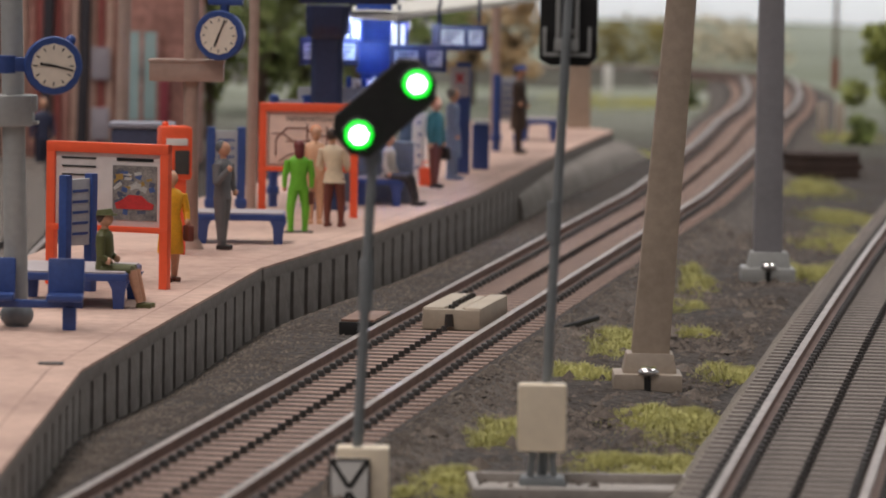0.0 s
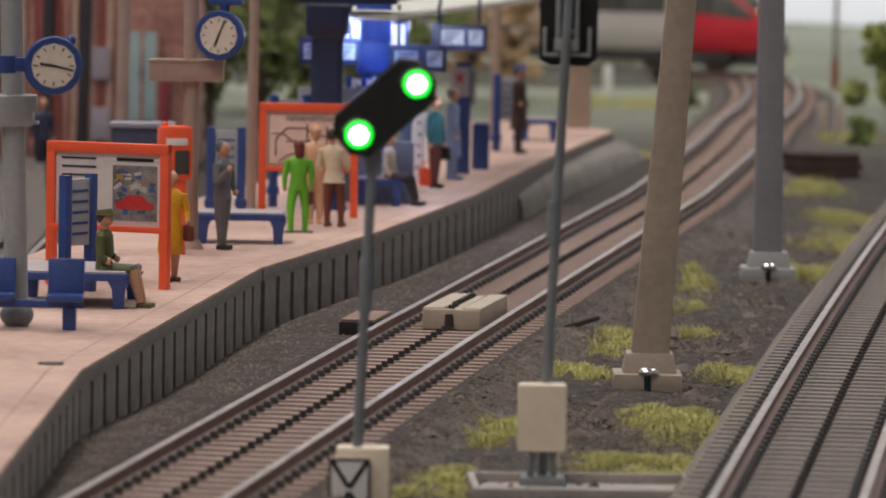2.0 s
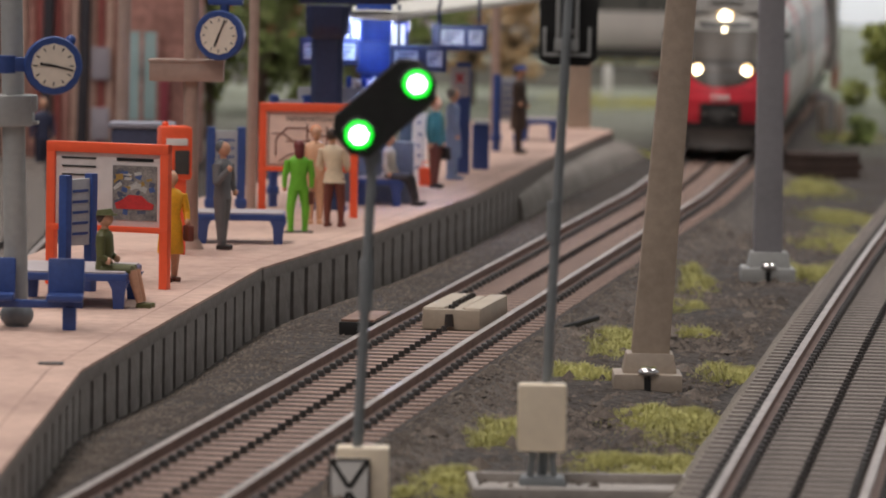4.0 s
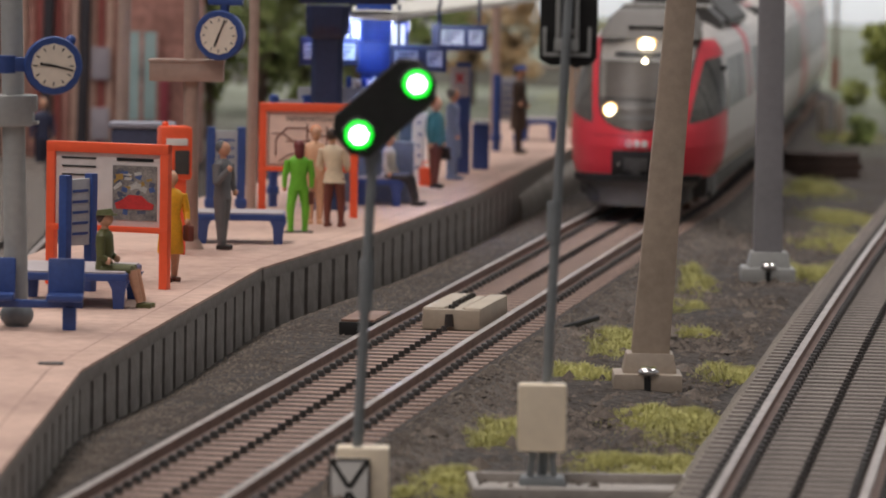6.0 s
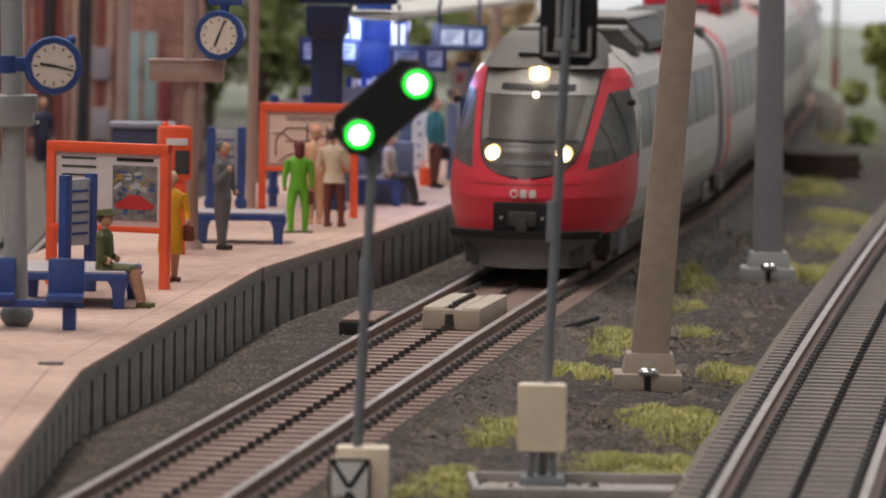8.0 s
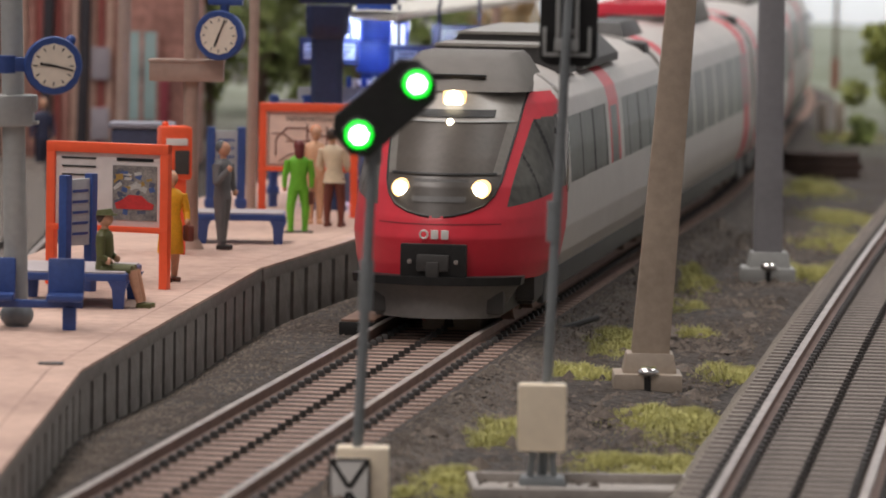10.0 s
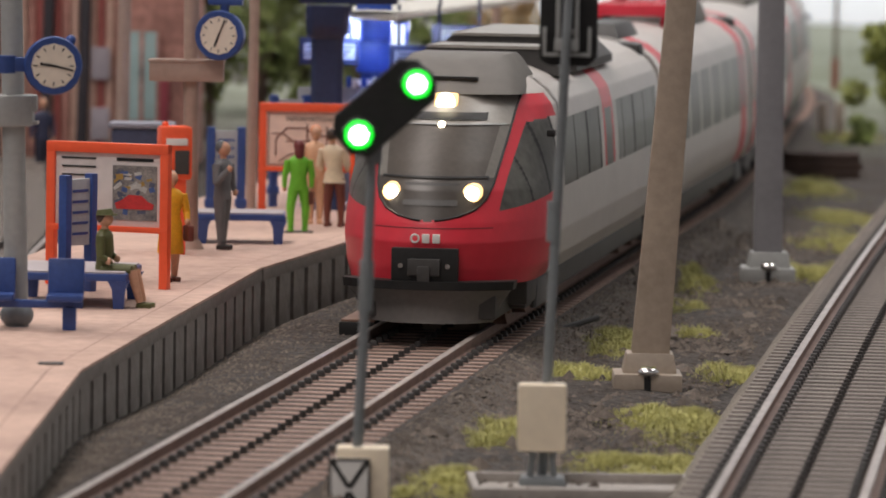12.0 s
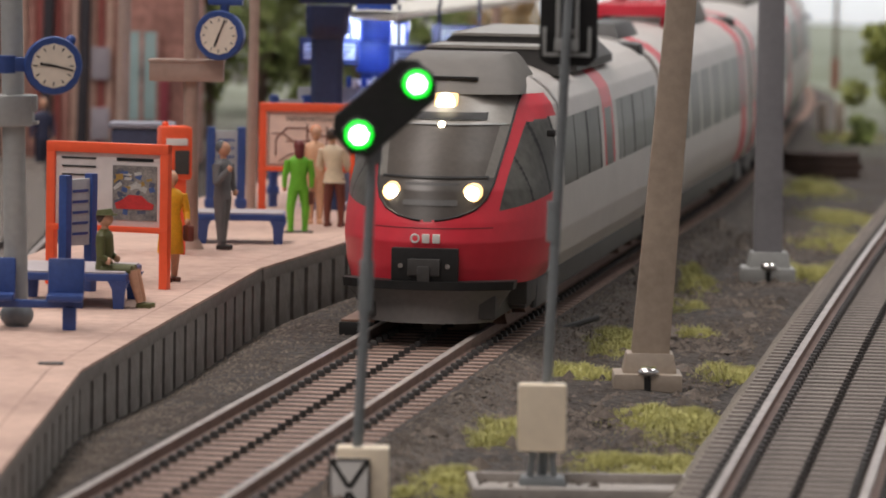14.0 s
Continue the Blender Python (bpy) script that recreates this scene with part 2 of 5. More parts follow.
REAR = [(30, 1322), (8, 1330), (-22, 1150), (-42, 1030), (-54, 960), (-64, 895), (-70.5, 820), (-74, 700), (-75, 420)]


def near_line(xs, ys, line, y_top):
    keep = line.p[(line.p[:, 1] < y_top)][::2]
    best = np.full(xs.shape, 1e9)
    for x, y in keep:
        best = np.minimum(best, (xs - x) ** 2 + (ys - y) ** 2)
    return np.sqrt(best)


def ground_sheet():
    xa = np.concatenate([np.linspace(-800, -130, 12), np.linspace(-120, 140, 150), np.linspace(150, 800, 12)])
    ya = np.concatenate([np.linspace(330, 420, 6), np.linspace(424, 1000, 300), np.linspace(1006, 1500, 110), np.linspace(1515, 2720, 60)])
    X, Y = np.meshgrid(xa, ya)
    rng = np.random.default_rng(4)
    Z = -5.4 + 0.55 * (rng.random(X.shape) - 0.5) + 0.6 * np.sin(X * 0.11 + 1.3 * np.sin(Y * 0.05)) * np.sin(Y * 0.07)
    for line, top, y_top in ((MAIN, -4.3, 1400), (SIDE, -4.5, 1400), (BACKLINE, -4.3, 1400)):
        d = near_line(X, Y, line, y_top)
        start, fall = (13.6, 1.3) if line is SIDE else (15.0, 0.55)
        Z = np.maximum(Z, np.clip(top - (d - start) * fall, -9, top) + 0.15 * (rng.random(X.shape) - 0.5))
    heap = np.exp(-(((X + 43) / 7) ** 2 + ((Y - 610) / 60) ** 2))
    Z += 1.2 * heap * (X > -47)
    gap = (X > np.interp(Y, [p[1] for p in EDGE], [p[0] for p in EDGE]) - 2) & (X < np.interp(Y, MAIN.p[:420, 1], MAIN.p[:420, 0]) - 10.6) & (Y < 1300)
    off = X - np.interp(Y, [p[1] for p in EDGE], [p[0] for p in EDGE])
    wide = np.interp(Y, MAIN.p[:420, 1], MAIN.p[:420, 0]) - 12.0 - np.interp(Y, [p[1] for p in EDGE], [p[0] for p in EDGE])
    ditch = 3.6 * np.clip(1 - (off - 0.6) / np.clip(wide * 0.55, 2.5, 9), 0, 1) ** 1.3 * np.clip((Y - 600) / 120, 0.25, 1)
    Z = np.where(gap, -1.75 + 0.3 * (rng.random(X.shape) - 0.5) - ditch, Z)
    far = np.clip((Y - 1950) / 700, 0, 1)
    Z += far * (10 * np.sin(X / 170 + 2.2) + 6 * np.sin(X / 70 + Y / 160) - X * 0.02)
    ny, nx = X.shape
    me = bpy.data.meshes.new("ground")
    idx = np.arange(nx * ny).reshape(ny, nx)
    faces = np.stack([idx[:-1, :-1], idx[:-1, 1:], idx[1:, 1:], idx[1:, :-1]], -1).reshape(-1, 4)
    me.from_pydata((np.stack([X, Y, Z], -1).reshape(-1, 3) * MM).tolist(), [], faces.tolist())
    me.materials.append(GROUND)
    me.polygons.foreach_set("use_smooth", [True] * len(me.polygons))
    tagged(new("ground", me), "brown-grey gritty model landscape with pale far country", "ground", kind="structure")


ground_sheet()


# near-black ballast colour that paints in the shade between the sleepers
GAPSHADE = mat("ballast_gap_shade", (0.03, 0.025, 0.022), 0.9, vary=0.3, scale=260, bump=0.9, bump_scale=1300, second=(0.06, 0.048, 0.041))


BALLASTPALE = mat("pale_ballast_grit", (0.17, 0.15, 0.125), 0.95, vary=0.3, scale=420, bump=0.9, bump_scale=1900, second=(0.27, 0.24, 0.205))


def ballast_bed(line, name, s1, label, steep=False):
    """A low shoulder of grey grit under a track."""
    keep = line.s < s1
    rng = np.random.default_rng(8)
    prof = [(-24, -5.9), (-21, -4.9), (-18, -3.7), (-16, -3.0), (-14.5, -2.4), (-13.8, -2.12), (-8, -2.05), (0, -2.05), (8, -2.05), (13.8, -2.12), (14.5, -2.4), (16, -3.0), (18, -3.7), (21, -4.9), (24, -5.9)]
    if steep:
        prof = [(-17.5, -6.0), (-15.5, -3.8), (-14.2, -2.5), (-13.7, -2.12), (-8, -2.05), (0, -2.05), (8, -2.05), (13.7, -2.12), (14.2, -2.5), (15.5, -3.8), (17.5, -6.0)]
    bm = bmesh.new()
    rows = []
    for off, z in prof:
        pts = line.offset(off)[keep]
        rows.append([bm.verts.new((x, y, z)) for x, y in pts])
    for a, b in zip(rows, rows[1:]):
        for i in range(len(a) - 1):
            f = bm.faces.new((a[i], a[i + 1], b[i + 1], b[i]))
            # inner strips take the colour with the sleeper-gap shade painted in
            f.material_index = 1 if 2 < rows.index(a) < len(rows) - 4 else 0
    simple(name, bm, [BALLASTPALE if steep else BALLAST, GAPSHADE], (0, 0, 0), label, "ballast", kind="structure", smooth=60)


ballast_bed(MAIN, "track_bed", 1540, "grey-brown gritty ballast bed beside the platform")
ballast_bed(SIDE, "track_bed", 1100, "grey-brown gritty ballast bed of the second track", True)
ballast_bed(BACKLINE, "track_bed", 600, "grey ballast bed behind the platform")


# ---- hall: floor, walls, ceiling, table fascia ----
HALLWALL = mat("hall_wall_paint", (0.38, 0.385, 0.40), 0.8, vary=0.03, scale=3)
HALLFLOOR = mat("hall_floor", (0.30, 0.28, 0.26), 0.6, vary=0.1, scale=4)
for nm, c, s, m in (("floor", (0, 1150, -910), (3000, 3700, 20), HALLFLOOR), ("ceiling", (0, 1150, 1910), (3000, 3700, 20), HALLWALL),
                    ("wall_north", (0, 2970, 500), (2940, 60, 2800), HALLWALL), ("wall_south", (0, -670, 500), (2940, 60, 2800), HALLWALL),
                    ("wall_west", (-1470, 1150, 500), (60, 3580, 2800), HALLWALL), ("wall_east", (1470, 1150, 500), (60, 3580, 2800), HALLWALL)):
    bm = bmesh.new()
    box(bm, (0, 0, 0), s)
    simple(nm, bm, m, c, "plain " + ("grey floor" if nm == "floor" else "pale painted " + nm.split("_")[0]) + " of the exhibition hall", nm.split("_")[0], kind="structure")
bm = bmesh.new()
box(bm, (0, 0, 0), (1640, 20, 330))
simple("layout_fascia", bm, mat("fascia_wood", (0.10, 0.07, 0.05), 0.5, vary=0.2, scale=20), (0, 319, -173), "dark wooden fascia board of the layout table", "fascia", kind="structure")
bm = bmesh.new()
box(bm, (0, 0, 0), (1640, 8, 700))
simple("backdrop", bm, BACKDROP, (0, 2735, 10), "plain whitish sky board behind the layout, with an added faint glow", "backdrop", kind="structure")
bm = bmesh.new()
box(bm, (0, 0, 0), (1600, 2390, 300))
for sx in (-1, 1):
    for sy in (-1, 1):
        box(bm, (sx * 700, sy * 1080, -440), (70, 70, 620))
simple("layout_table", bm, mat("table_plywood", (0.32, 0.22, 0.13), 0.6, vary=0.15, scale=12), (0, 1527, -170), "plywood table frame under the layout", "table", kind="structure")


# ---- platform ----
def platform():
    top = thing("platform", (0, 0, 0), "pinkish concrete station platform with a ribbed grey edge wall", "platform", kind="structure")
    bm = bmesh.new()
    slab(bm, EDGE + REAR, 5.1, PLATFORM_Z)
    part("platform_top", bm, [PLATFORM], top, "pinkish concrete surface", smooth=20)
    bm = bmesh.new()
    inner = [(x - 1.9, y) for x, y in EDGE] + [(x + 1.0, y - 1.5) for x, y in REAR]
    slab(bm, inner, -5.6, 5.1)
    part("core_wall", bm, [WALLDARK], top, "dark recessed wall", smooth=20)
    # the edging joint along the surface
    bm = bmesh.new()
    line = Line(np.array(EDGE, float))
    pts = [line.at(s) + np.array((-line.way(s)[1], line.way(s)[0])) * 4.2 for s in np.arange(8, line.s[-1] - 2, 6)]
    for a, b in zip(pts, pts[1:]):
        d = (b - a) / np.linalg.norm(b - a)
        n = np.array((-d[1], d[0])) * 0.13
        box_pts = [(*(a - n), PLATFORM_Z + 0.02), (*(b - n), PLATFORM_Z + 0.02), (*(b + n), PLATFORM_Z + 0.02), (*(a + n), PLATFORM_Z + 0.02)]
        bm.faces.new([bm.verts.new(p) for p in box_pts])
    part("edging_joint", bm, [mat("joint_shadow_brown", (0.36, 0.24, 0.19), 0.9, vary=0.2)], top, "thin brown edging joint", smooth=0)
    # wall panels
    bm = bmesh.new()
    box(bm, (0, 0, -0.9), (1.0, 7.9, 10.0), 0, 0.22)
    me = mesh_from(bm, "wall_panel", [WALLPANEL])
    bm = bmesh.new()
    box(bm, (0, 0, 0), (1.0, 10.5, 1.96), 0, 0.05)
    me2 = mesh_from(bm, "coping", [WALLPANEL])
    for s in np.arange(6, line.s[-1] - 3, 10.4):
        (x, y), (dx, dy) = line.at(s), line.way(s)
        rz = math.degrees(math.atan2(-dx, dy))
        nx, ny = dy, -dx
        ob = new("wall_panel", me)
        ob.matrix_basis = P(x - 0.55 * nx, y - 0.55 * ny, -0.65, 0, 0, rz)
        ob.parent = top
        ob = new("coping", me2)
        ob.matrix_basis = P(x - 0.55 * nx, y - 0.55 * ny, 4.1, 0, 0, rz)
        ob.parent = top
    # the smooth bank that the wall runs out into at its far end
    bm = bmesh.new()
    rows = []
    for s in np.linspace(line.s[-1] - 190, line.s[-1] + 16, 14):
        u = (s - line.s[-1] + 190) / 206
        k = min(s, line.s[-1] - 4)
        (x, y), (dx, dy) = line.at(k) + line.way(k) * (s - k), line.way(k)
        w, h = 1.0 + 7.2 * u, 0.4 + 2.6 * math.sin(min(1, u * 1.3) * math.pi / 2) - (2.2 if u > 0.95 else 0)
        rows.append([(x + dy * a * w, y - dx * a * w, z) for a, z in ((-0.3, -5), (1.15, -5), (1.0, -2.6), (0.82, h - 2.2), (0.5, h - 0.7), (0.1, h), (-0.3, h))])
    loft(bm, rows)
    part("end_bank", bm, [BANK], top, "smooth grey plaster bank", 60)
    return top


BANK = mat("bank_plaster", (0.19, 0.17, 0.15), 0.85, vary=0.18, scale=90, bump=0.5, second=(0.25, 0.225, 0.20))
platform()


# ---- tracks ----
def sweep_rail(line, off, s0, s1):
    bm = bmesh.new()
    prof = [(-1.1, -2.0), (1.1, -2.0), (1.1, -1.7), (0.3, -1.45), (0.3, -0.65), (0.52, -0.5), (0.52, -0.06), (0.40, 0), (-0.40, 0), (-0.52, -0.06), (-0.52, -0.5), (-0.3, -0.65), (-0.3, -1.45), (-1.1, -1.7)]
    keep = (line.s >= s0) & (line.s <= s1)
    rows = []
    for o, z in prof:
        rows.append([bm.verts.new((x, y, z)) for x, y in line.offset(off + o)[keep]])
    n = len(rows)
    for k in range(n):
        a, b = rows[k], rows[(k + 1) % n]
        for i in range(len(a) - 1):
            f = bm.faces.new((a[i], a[i + 1], b[i + 1], b[i]))
            f.material_index = 0 if k in (6, 7, 8) else 1
    return bm


def sleeper_mesh(m):
    bm = bmesh.new()
    box(bm, (0, 0, -2.55), (27.5, 2.4, 1.2), 0, 0.06)
    for sx in (-1, 1):
        for o in (-1.75, 1.75):
            box(bm, (sx * GAUGE / 2 + o, 0, -1.55), (1.3, 1.5, 1.0), 1, 0.18, top=0.7)
    tube(bm, (0, 0, -2.0), (0, 0, -1.05), 0.6, 0.42, 8, 1)
    return mesh_from(bm, "sleeper", [m, CLIP])


def track(line, label, s0, s1, loose_from, m):
    top = thing("track", (0, 0, 0), label, "track", "tracks of the station", kind="structure")
    for off in (-GAUGE / 2, GAUGE / 2):
        part("rail", sweep_rail(line, off, s0, s1), [RAILTOP, RAILSIDE], top, "worn steel rail", smooth=50)
    me = sleeper_mesh(m)
    count = 0
    for s in np.arange(s0 + 2, s1 - 2, 5.45):
        (x, y), (dx, dy) = line.at(s), line.way(s)
        if s < loose_from:
            ob = new("sleeper", me)
            ob.matrix_basis = P(x, y, 0, 0, 0, math.degrees(math.atan2(-dx, dy)))
            ob.parent = top
            count += 1
    return top


track(MAIN, "brown-sleepered main track with black centre studs", 0, 1610, 1560, SLEEPER)
track(SIDE, "grey-brown second track with black centre studs", 0, 1080, 1080, SLEEPERGREY)
track(BACKLINE, "brown-sleepered track behind the platform", 0, 620, 620, SLEEPERGREY)


# ---- train ----
def nose_half(z):
    """Half width, rake and nose depth of the end car at height z."""
    zs = [7.5, 10, 14, 17, 21.7, 26, 31.5, 34, 36, 37.8, 39, 39.7, 40]
    w = np.interp(z, zs, [14.3, 15.5, 16.2, 16.2, 16.1, 15.8, 15.2, 14.5, 13.0, 10.6, 7.6, 4.0, 0.03])
    rake = np.interp(z, zs, [0.5, 0.1, 0.0, 1.2, 4.2, 8.6, 15.0, 18.2, 21.0, 25, 29, 32, 35])
    deep = np.interp(z, zs, [20, 24, 26, 26, 26, 26, 25, 24, 22, 18, 14, 9, 4])
    return w, rake, deep


def nose_y(x, z):
    """Depth of the nose's surface at a place of its front."""
    w, rake, deep = nose_half(z)
    return rake + deep * (1 - math.sqrt(max(0.0, 1 - (x / w) ** 2)))


def glass_half(z):
    """Half width of the horseshoe of the windscreen."""
    return float(np.interp(z, [17.2, 17.4, 18.0, 19.0, 20.5, 22.5, 26, 31, 36.4], [0.0, 2.2, 4.7, 6.9, 8.2, 8.9, 9.4, 10.0, 10.4]))


def pillar_half(z):
    """Outer edge of the red pillar beside the windscreen."""
    return float(np.interp(z, [18.0, 24, 31, 34], [10.0, 10.7, 11.7, 12.3]))


def nose_strip(bm, z, h, half, proud=0.3):
    """A thin band that follows the curve of the nose."""
    rings = []
    for x in np.linspace(-half, half, 15):
        ys = []
        for k in (z - h / 2, z + h / 2):
            ys.append((nose_y(x, k), k))
        rings.append([(x, ys[0][0] - proud, ys[0][1]), (x, ys[1][0] - proud, ys[1][1]), (x, ys[1][0] + 0.5, ys[1][1]), (x, ys[0][0] + 0.5, ys[0][1])])
    loft(bm, rings)


CAR = 190.0
BANDS = (104.0,)


def islands(name, bm, m, parent, label):
    """Each connected piece of a mesh becomes a part of its own."""
    left = set(bm.faces)
    while left:
        grow, piece = [left.pop()], []
        while grow:
            f = grow.pop()
            piece.append(f)
            for e in f.edges:
                for g in e.link_faces:
                    if g in left:
                        left.remove(g)
                        grow.append(g)
        one, made = bmesh.new(), {}
        for f in piece:
            one.faces.new([made.setdefault(v, None) or made.update({v: one.verts.new(v.co)}) or made[v] for v in f.verts])
        part(name, one, [m], parent, label, 60)
    bm.free()


def end_car(label):
    car = thing("train_end_car", (0, 0, 0), label, "railcar")
    zs = np.concatenate([np.linspace(7.5, 34, 100), np.linspace(34.3, 40, 26)])
    ang = np.linspace(0, 1, 80)
    near, along = np.linspace(0, 1, 13)[1:], np.linspace(40, CAR - 3, 110)[1:]
    rows, kinds = [], {}
    bms = {k: bmesh.new() for k in ("shell", "red_front", "windscreen", "side_window", "door", "lamp_panel", "pale_brow", "screen_edge", "gasket")}
    grid = []
    for z in zs:
        w, rake, deep = nose_half(z)
        half = []
        for a in ang:
            th = a * math.pi / 2
            half.append((w * math.sin(th), rake + deep * (1 - math.cos(th))))
        y0 = half[-1][1]
        half += [(w, y0 + (40 - y0) * b) for b in near] + [(w, y) for y in along]
        full = [(-x, y) for x, y in half[:0:-1]] + half
        grid.append([Vector((x, y, z)) for x, y in full])

    def belt(y):
        return 18.4 + min(max(0.0, y - 6), 20) * 0.12

    def kind(p):
        x, y, z = abs(p.x), p.y, p.z
        nose = y < nose_y(min(x, nose_half(z)[0] * 0.999), z) + 0.5 and x < 13.5
        if nose and 17.2 < z < 36.4 and x < glass_half(z):
            if z < 23.6:
                return "lamp_panel"
            # top of the glass, its reflection painted as a paler grey
            if z > 31.4:
                return "pale_brow"
            return "screen_edge" if x > glass_half(z) - 1.5 else "windscreen"
        if z < belt(y):
            return "red_front" if y < 32 + (z - 8) * 0.25 else "shell"
        if y < 37 and 17 < z < 35.6 and (x < pillar_half(z) or z > 31.6 + (y - 24) * 0.05):
            return "red_front"
        if z < 32.3 and y < 33:
            return "gasket" if 16.4 < y < 16.9 or 24.0 < y < 25.0 or 32.0 < y else "side_window"
        for b in BANDS:
            if b - 7 < y < b + 8:
                return "side_window" if 19.5 < z < 30.5 and b - 4 < y < b + 5 else "door"
        if 19.0 < z < 31.4 and 40 < y < CAR - 8 and not 92 < y < 117:
            return "gasket" if (y - 40) % 17.2 > 15.7 else "side_window"
        return "shell"

    # let the edges of the colours run through the mesh: slide near vertices onto them
    def screen_edge(p):
        return abs(p.x) - glass_half(p.z) if 17.2 < p.z < 36.4 and p.y < 34 else 1.0

    def pillar_edge(p):
        return abs(p.x) - pillar_half(p.z) if 18.2 < p.z < 32.2 and p.y < 30 else 1.0

    def margin_edge(p):
        return abs(p.x) - glass_half(p.z) + 1.5 if 23.6 < p.z < 31.4 and p.y < 30 else 1.0

    def belt_edge(p):
        return p.z - belt(p.y) if p.y < 60 and abs(p.x) > 9.8 else 1.0

    fixed = set()
    for edge in (screen_edge, pillar_edge, margin_edge, belt_edge):
        val = [[edge(p) for p in row] for row in grid]
        moved = {}
        for i in range(1, len(grid) - 1):
            for j in range(1, len(grid[0]) - 1):
                best = None
                for di, dj in ((0, 1), (0, -1), (1, 0), (-1, 0)):
                    f, g = val[i][j], val[i + di][j + dj]
                    if (f > 0) != (g > 0) and abs(f) <= abs(g) and abs(g) < 0.9:
                        t = f / (f - g)
                        if best is None or t < best[0]:
                            best = (t, grid[i + di][j + dj])
                if best and (i, j) not in fixed:
                    moved[(i, j)] = grid[i][j].lerp(best[1], best[0])
        for (i, j), p in moved.items():
            grid[i][j] = p
        fixed |= set(moved)

    vert_of = {k: {} for k in bms}
    for i in range(len(grid) - 1):
        for j in range(len(grid[0]) - 1):
            q = [(i, j), (i, j + 1), (i + 1, j + 1), (i + 1, j)]
            pieces = [q]
            if q[0] in fixed and q[2] in fixed:
                pieces = [[q[0], q[1], q[2]], [q[0], q[2], q[3]]]
            elif q[1] in fixed and q[3] in fixed:
                pieces = [[q[0], q[1], q[3]], [q[1], q[2], q[3]]]
            for cell in pieces:
                k = kind(sum((grid[a][b] for a, b in cell), Vector()) / len(cell))
                vs = []
                for a, b in cell:
                    if (a, b) not in vert_of[k]:
                        vert_of[k][(a, b)] = bms[k].verts.new(grid[a][b])
                    vs.append(vert_of[k][(a, b)])
                bms[k].faces.new(vs)
    # close the rear
    fan = [bms["shell"].verts.new((g[j].x, g[j].y, g[j].z)) for j in (0,) for g in grid] + [bms["shell"].verts.new(g[-1]) for g in reversed(grid)]
    bms["shell"].faces.new(fan)
    part("body_shell", bms["shell"], [TRAINGREY], car, "light grey painted side and roof", 60)
    part("red_front", bms["red_front"], [TRAINRED], car, "glossy red nose and pillars", 60)
    part("windscreen", bms["windscreen"], [SCREEN], car, "smoky tinted windscreen", 60)
    part("lamp_panel", bms["lamp_panel"], [LAMPPANEL], car, "dark panel round the headlights", 60)
    part("pale_brow", bms["pale_brow"], [BROW], car, "top of the windscreen with its pale reflection in the colour", 60)
    part("screen_edge", bms["screen_edge"], [SCREENEDGE], car, "paler margin of the windscreen", 60)
    islands("gasket", bms["gasket"], BLACK, car, "thin black window gasket")
    islands("side_window", bms["side_window"], GLASSDARK, car, "grey tinted side window")
    islands("door", bms["door"], TRAINRED, car, "red door band")
    # the hood over the cab: a raised box with sloping front and sides
    bm = bmesh.new()
    rows = []
    for z, w, y0, y1, cut in ((35.8, 10.9, 20.4, 48, 3.4), (36.8, 10.6, 21.6, 48, 3.2), (40.7, 8.3, 26.8, 46, 2.2), (41.7, 7.4, 28.8, 45, 1.8)):
        rows.append([(-w, y0 + cut * 1.6, z), (-w * 0.86, y0 + cut * 0.75, z), (-w * 0.55, y0 + cut * 0.2, z), (0, y0, z), (w * 0.55, y0 + cut * 0.2, z), (w * 0.86, y0 + cut * 0.75, z), (w, y0 + cut * 1.6, z), (w, y1, z), (-w, y1, z)])
    loft(bm, rows)
    part("cab_hood", bm, [TRAINROOF], car, "matt grey hood over the cab", 28)
    bm = bmesh.new()
    box(bm, (0, 23.6, 38.1), (8.6, 1.6, 0.7), 0, 0.2)
    part("vent_slit", bm, [BLACK], car, "dark vent slit in the hood")
    # lamps
    for x in (-6.2, 6.2):
        y = nose_y(x, 21.4)
        bm = bmesh.new()
        tube(bm, (x, y + 2.0, 21.4), (x, y - 0.7, 21.4), 1.5, 1.4, 20)
        rim = part("headlight", bm, [HEADGLARE], car, "glowing round headlight")
        bm = bmesh.new()
        tube(bm, (x, y - 0.5, 21.4), (x, y - 0.9, 21.4), 1.12, 1.05, 20)
        part("lens", bm, [HEADLIGHT], rim)
    y = nose_y(0, 34.6)
    bm = bmesh.new()
    box(bm, (0, y + 0.2, 34.5), (3.6, 1.8, 3.0), 0, 0.4)
    rim = part("top_headlight", bm, [HEADGLARE], car, "glowing warm top headlight")
    bm = bmesh.new()
    tube(bm, (0, y - 0.6, 34.6), (0, y - 0.95, 34.6), 1.5, 1.4, 18)
    part("lens", bm, [HEADLIGHT], rim)
    # glowing spot that stands in for the top headlight's reflection on the screen
    bm = bmesh.new()
    tube(bm, (0, nose_y(0, 31.3) + 0.2, 31.3), (0, nose_y(0, 31.3) - 0.5, 31.3), 0.55, 0.5, 12)
    part("lamp_reflection", bm, [HEADLIGHT], car, "tiny glowing spot for the top headlight's reflection")
    # destination display, strip, wiper
    bm = bmesh.new()
    nose_strip(bm, 32.6, 1.1, 6.6)
    part("destination_display", bm, [BLACK], car, "dark destination display")
    bm = bmesh.new()
    nose_strip(bm, 31.4, 0.2, 9.4)
    part("sill_strip", bm, [GREYLITE], car)
    bm = bmesh.new()
    nose_strip(bm, 23.7, 0.3, 8.2)
    part("wiper", bm, [BLACK], car)
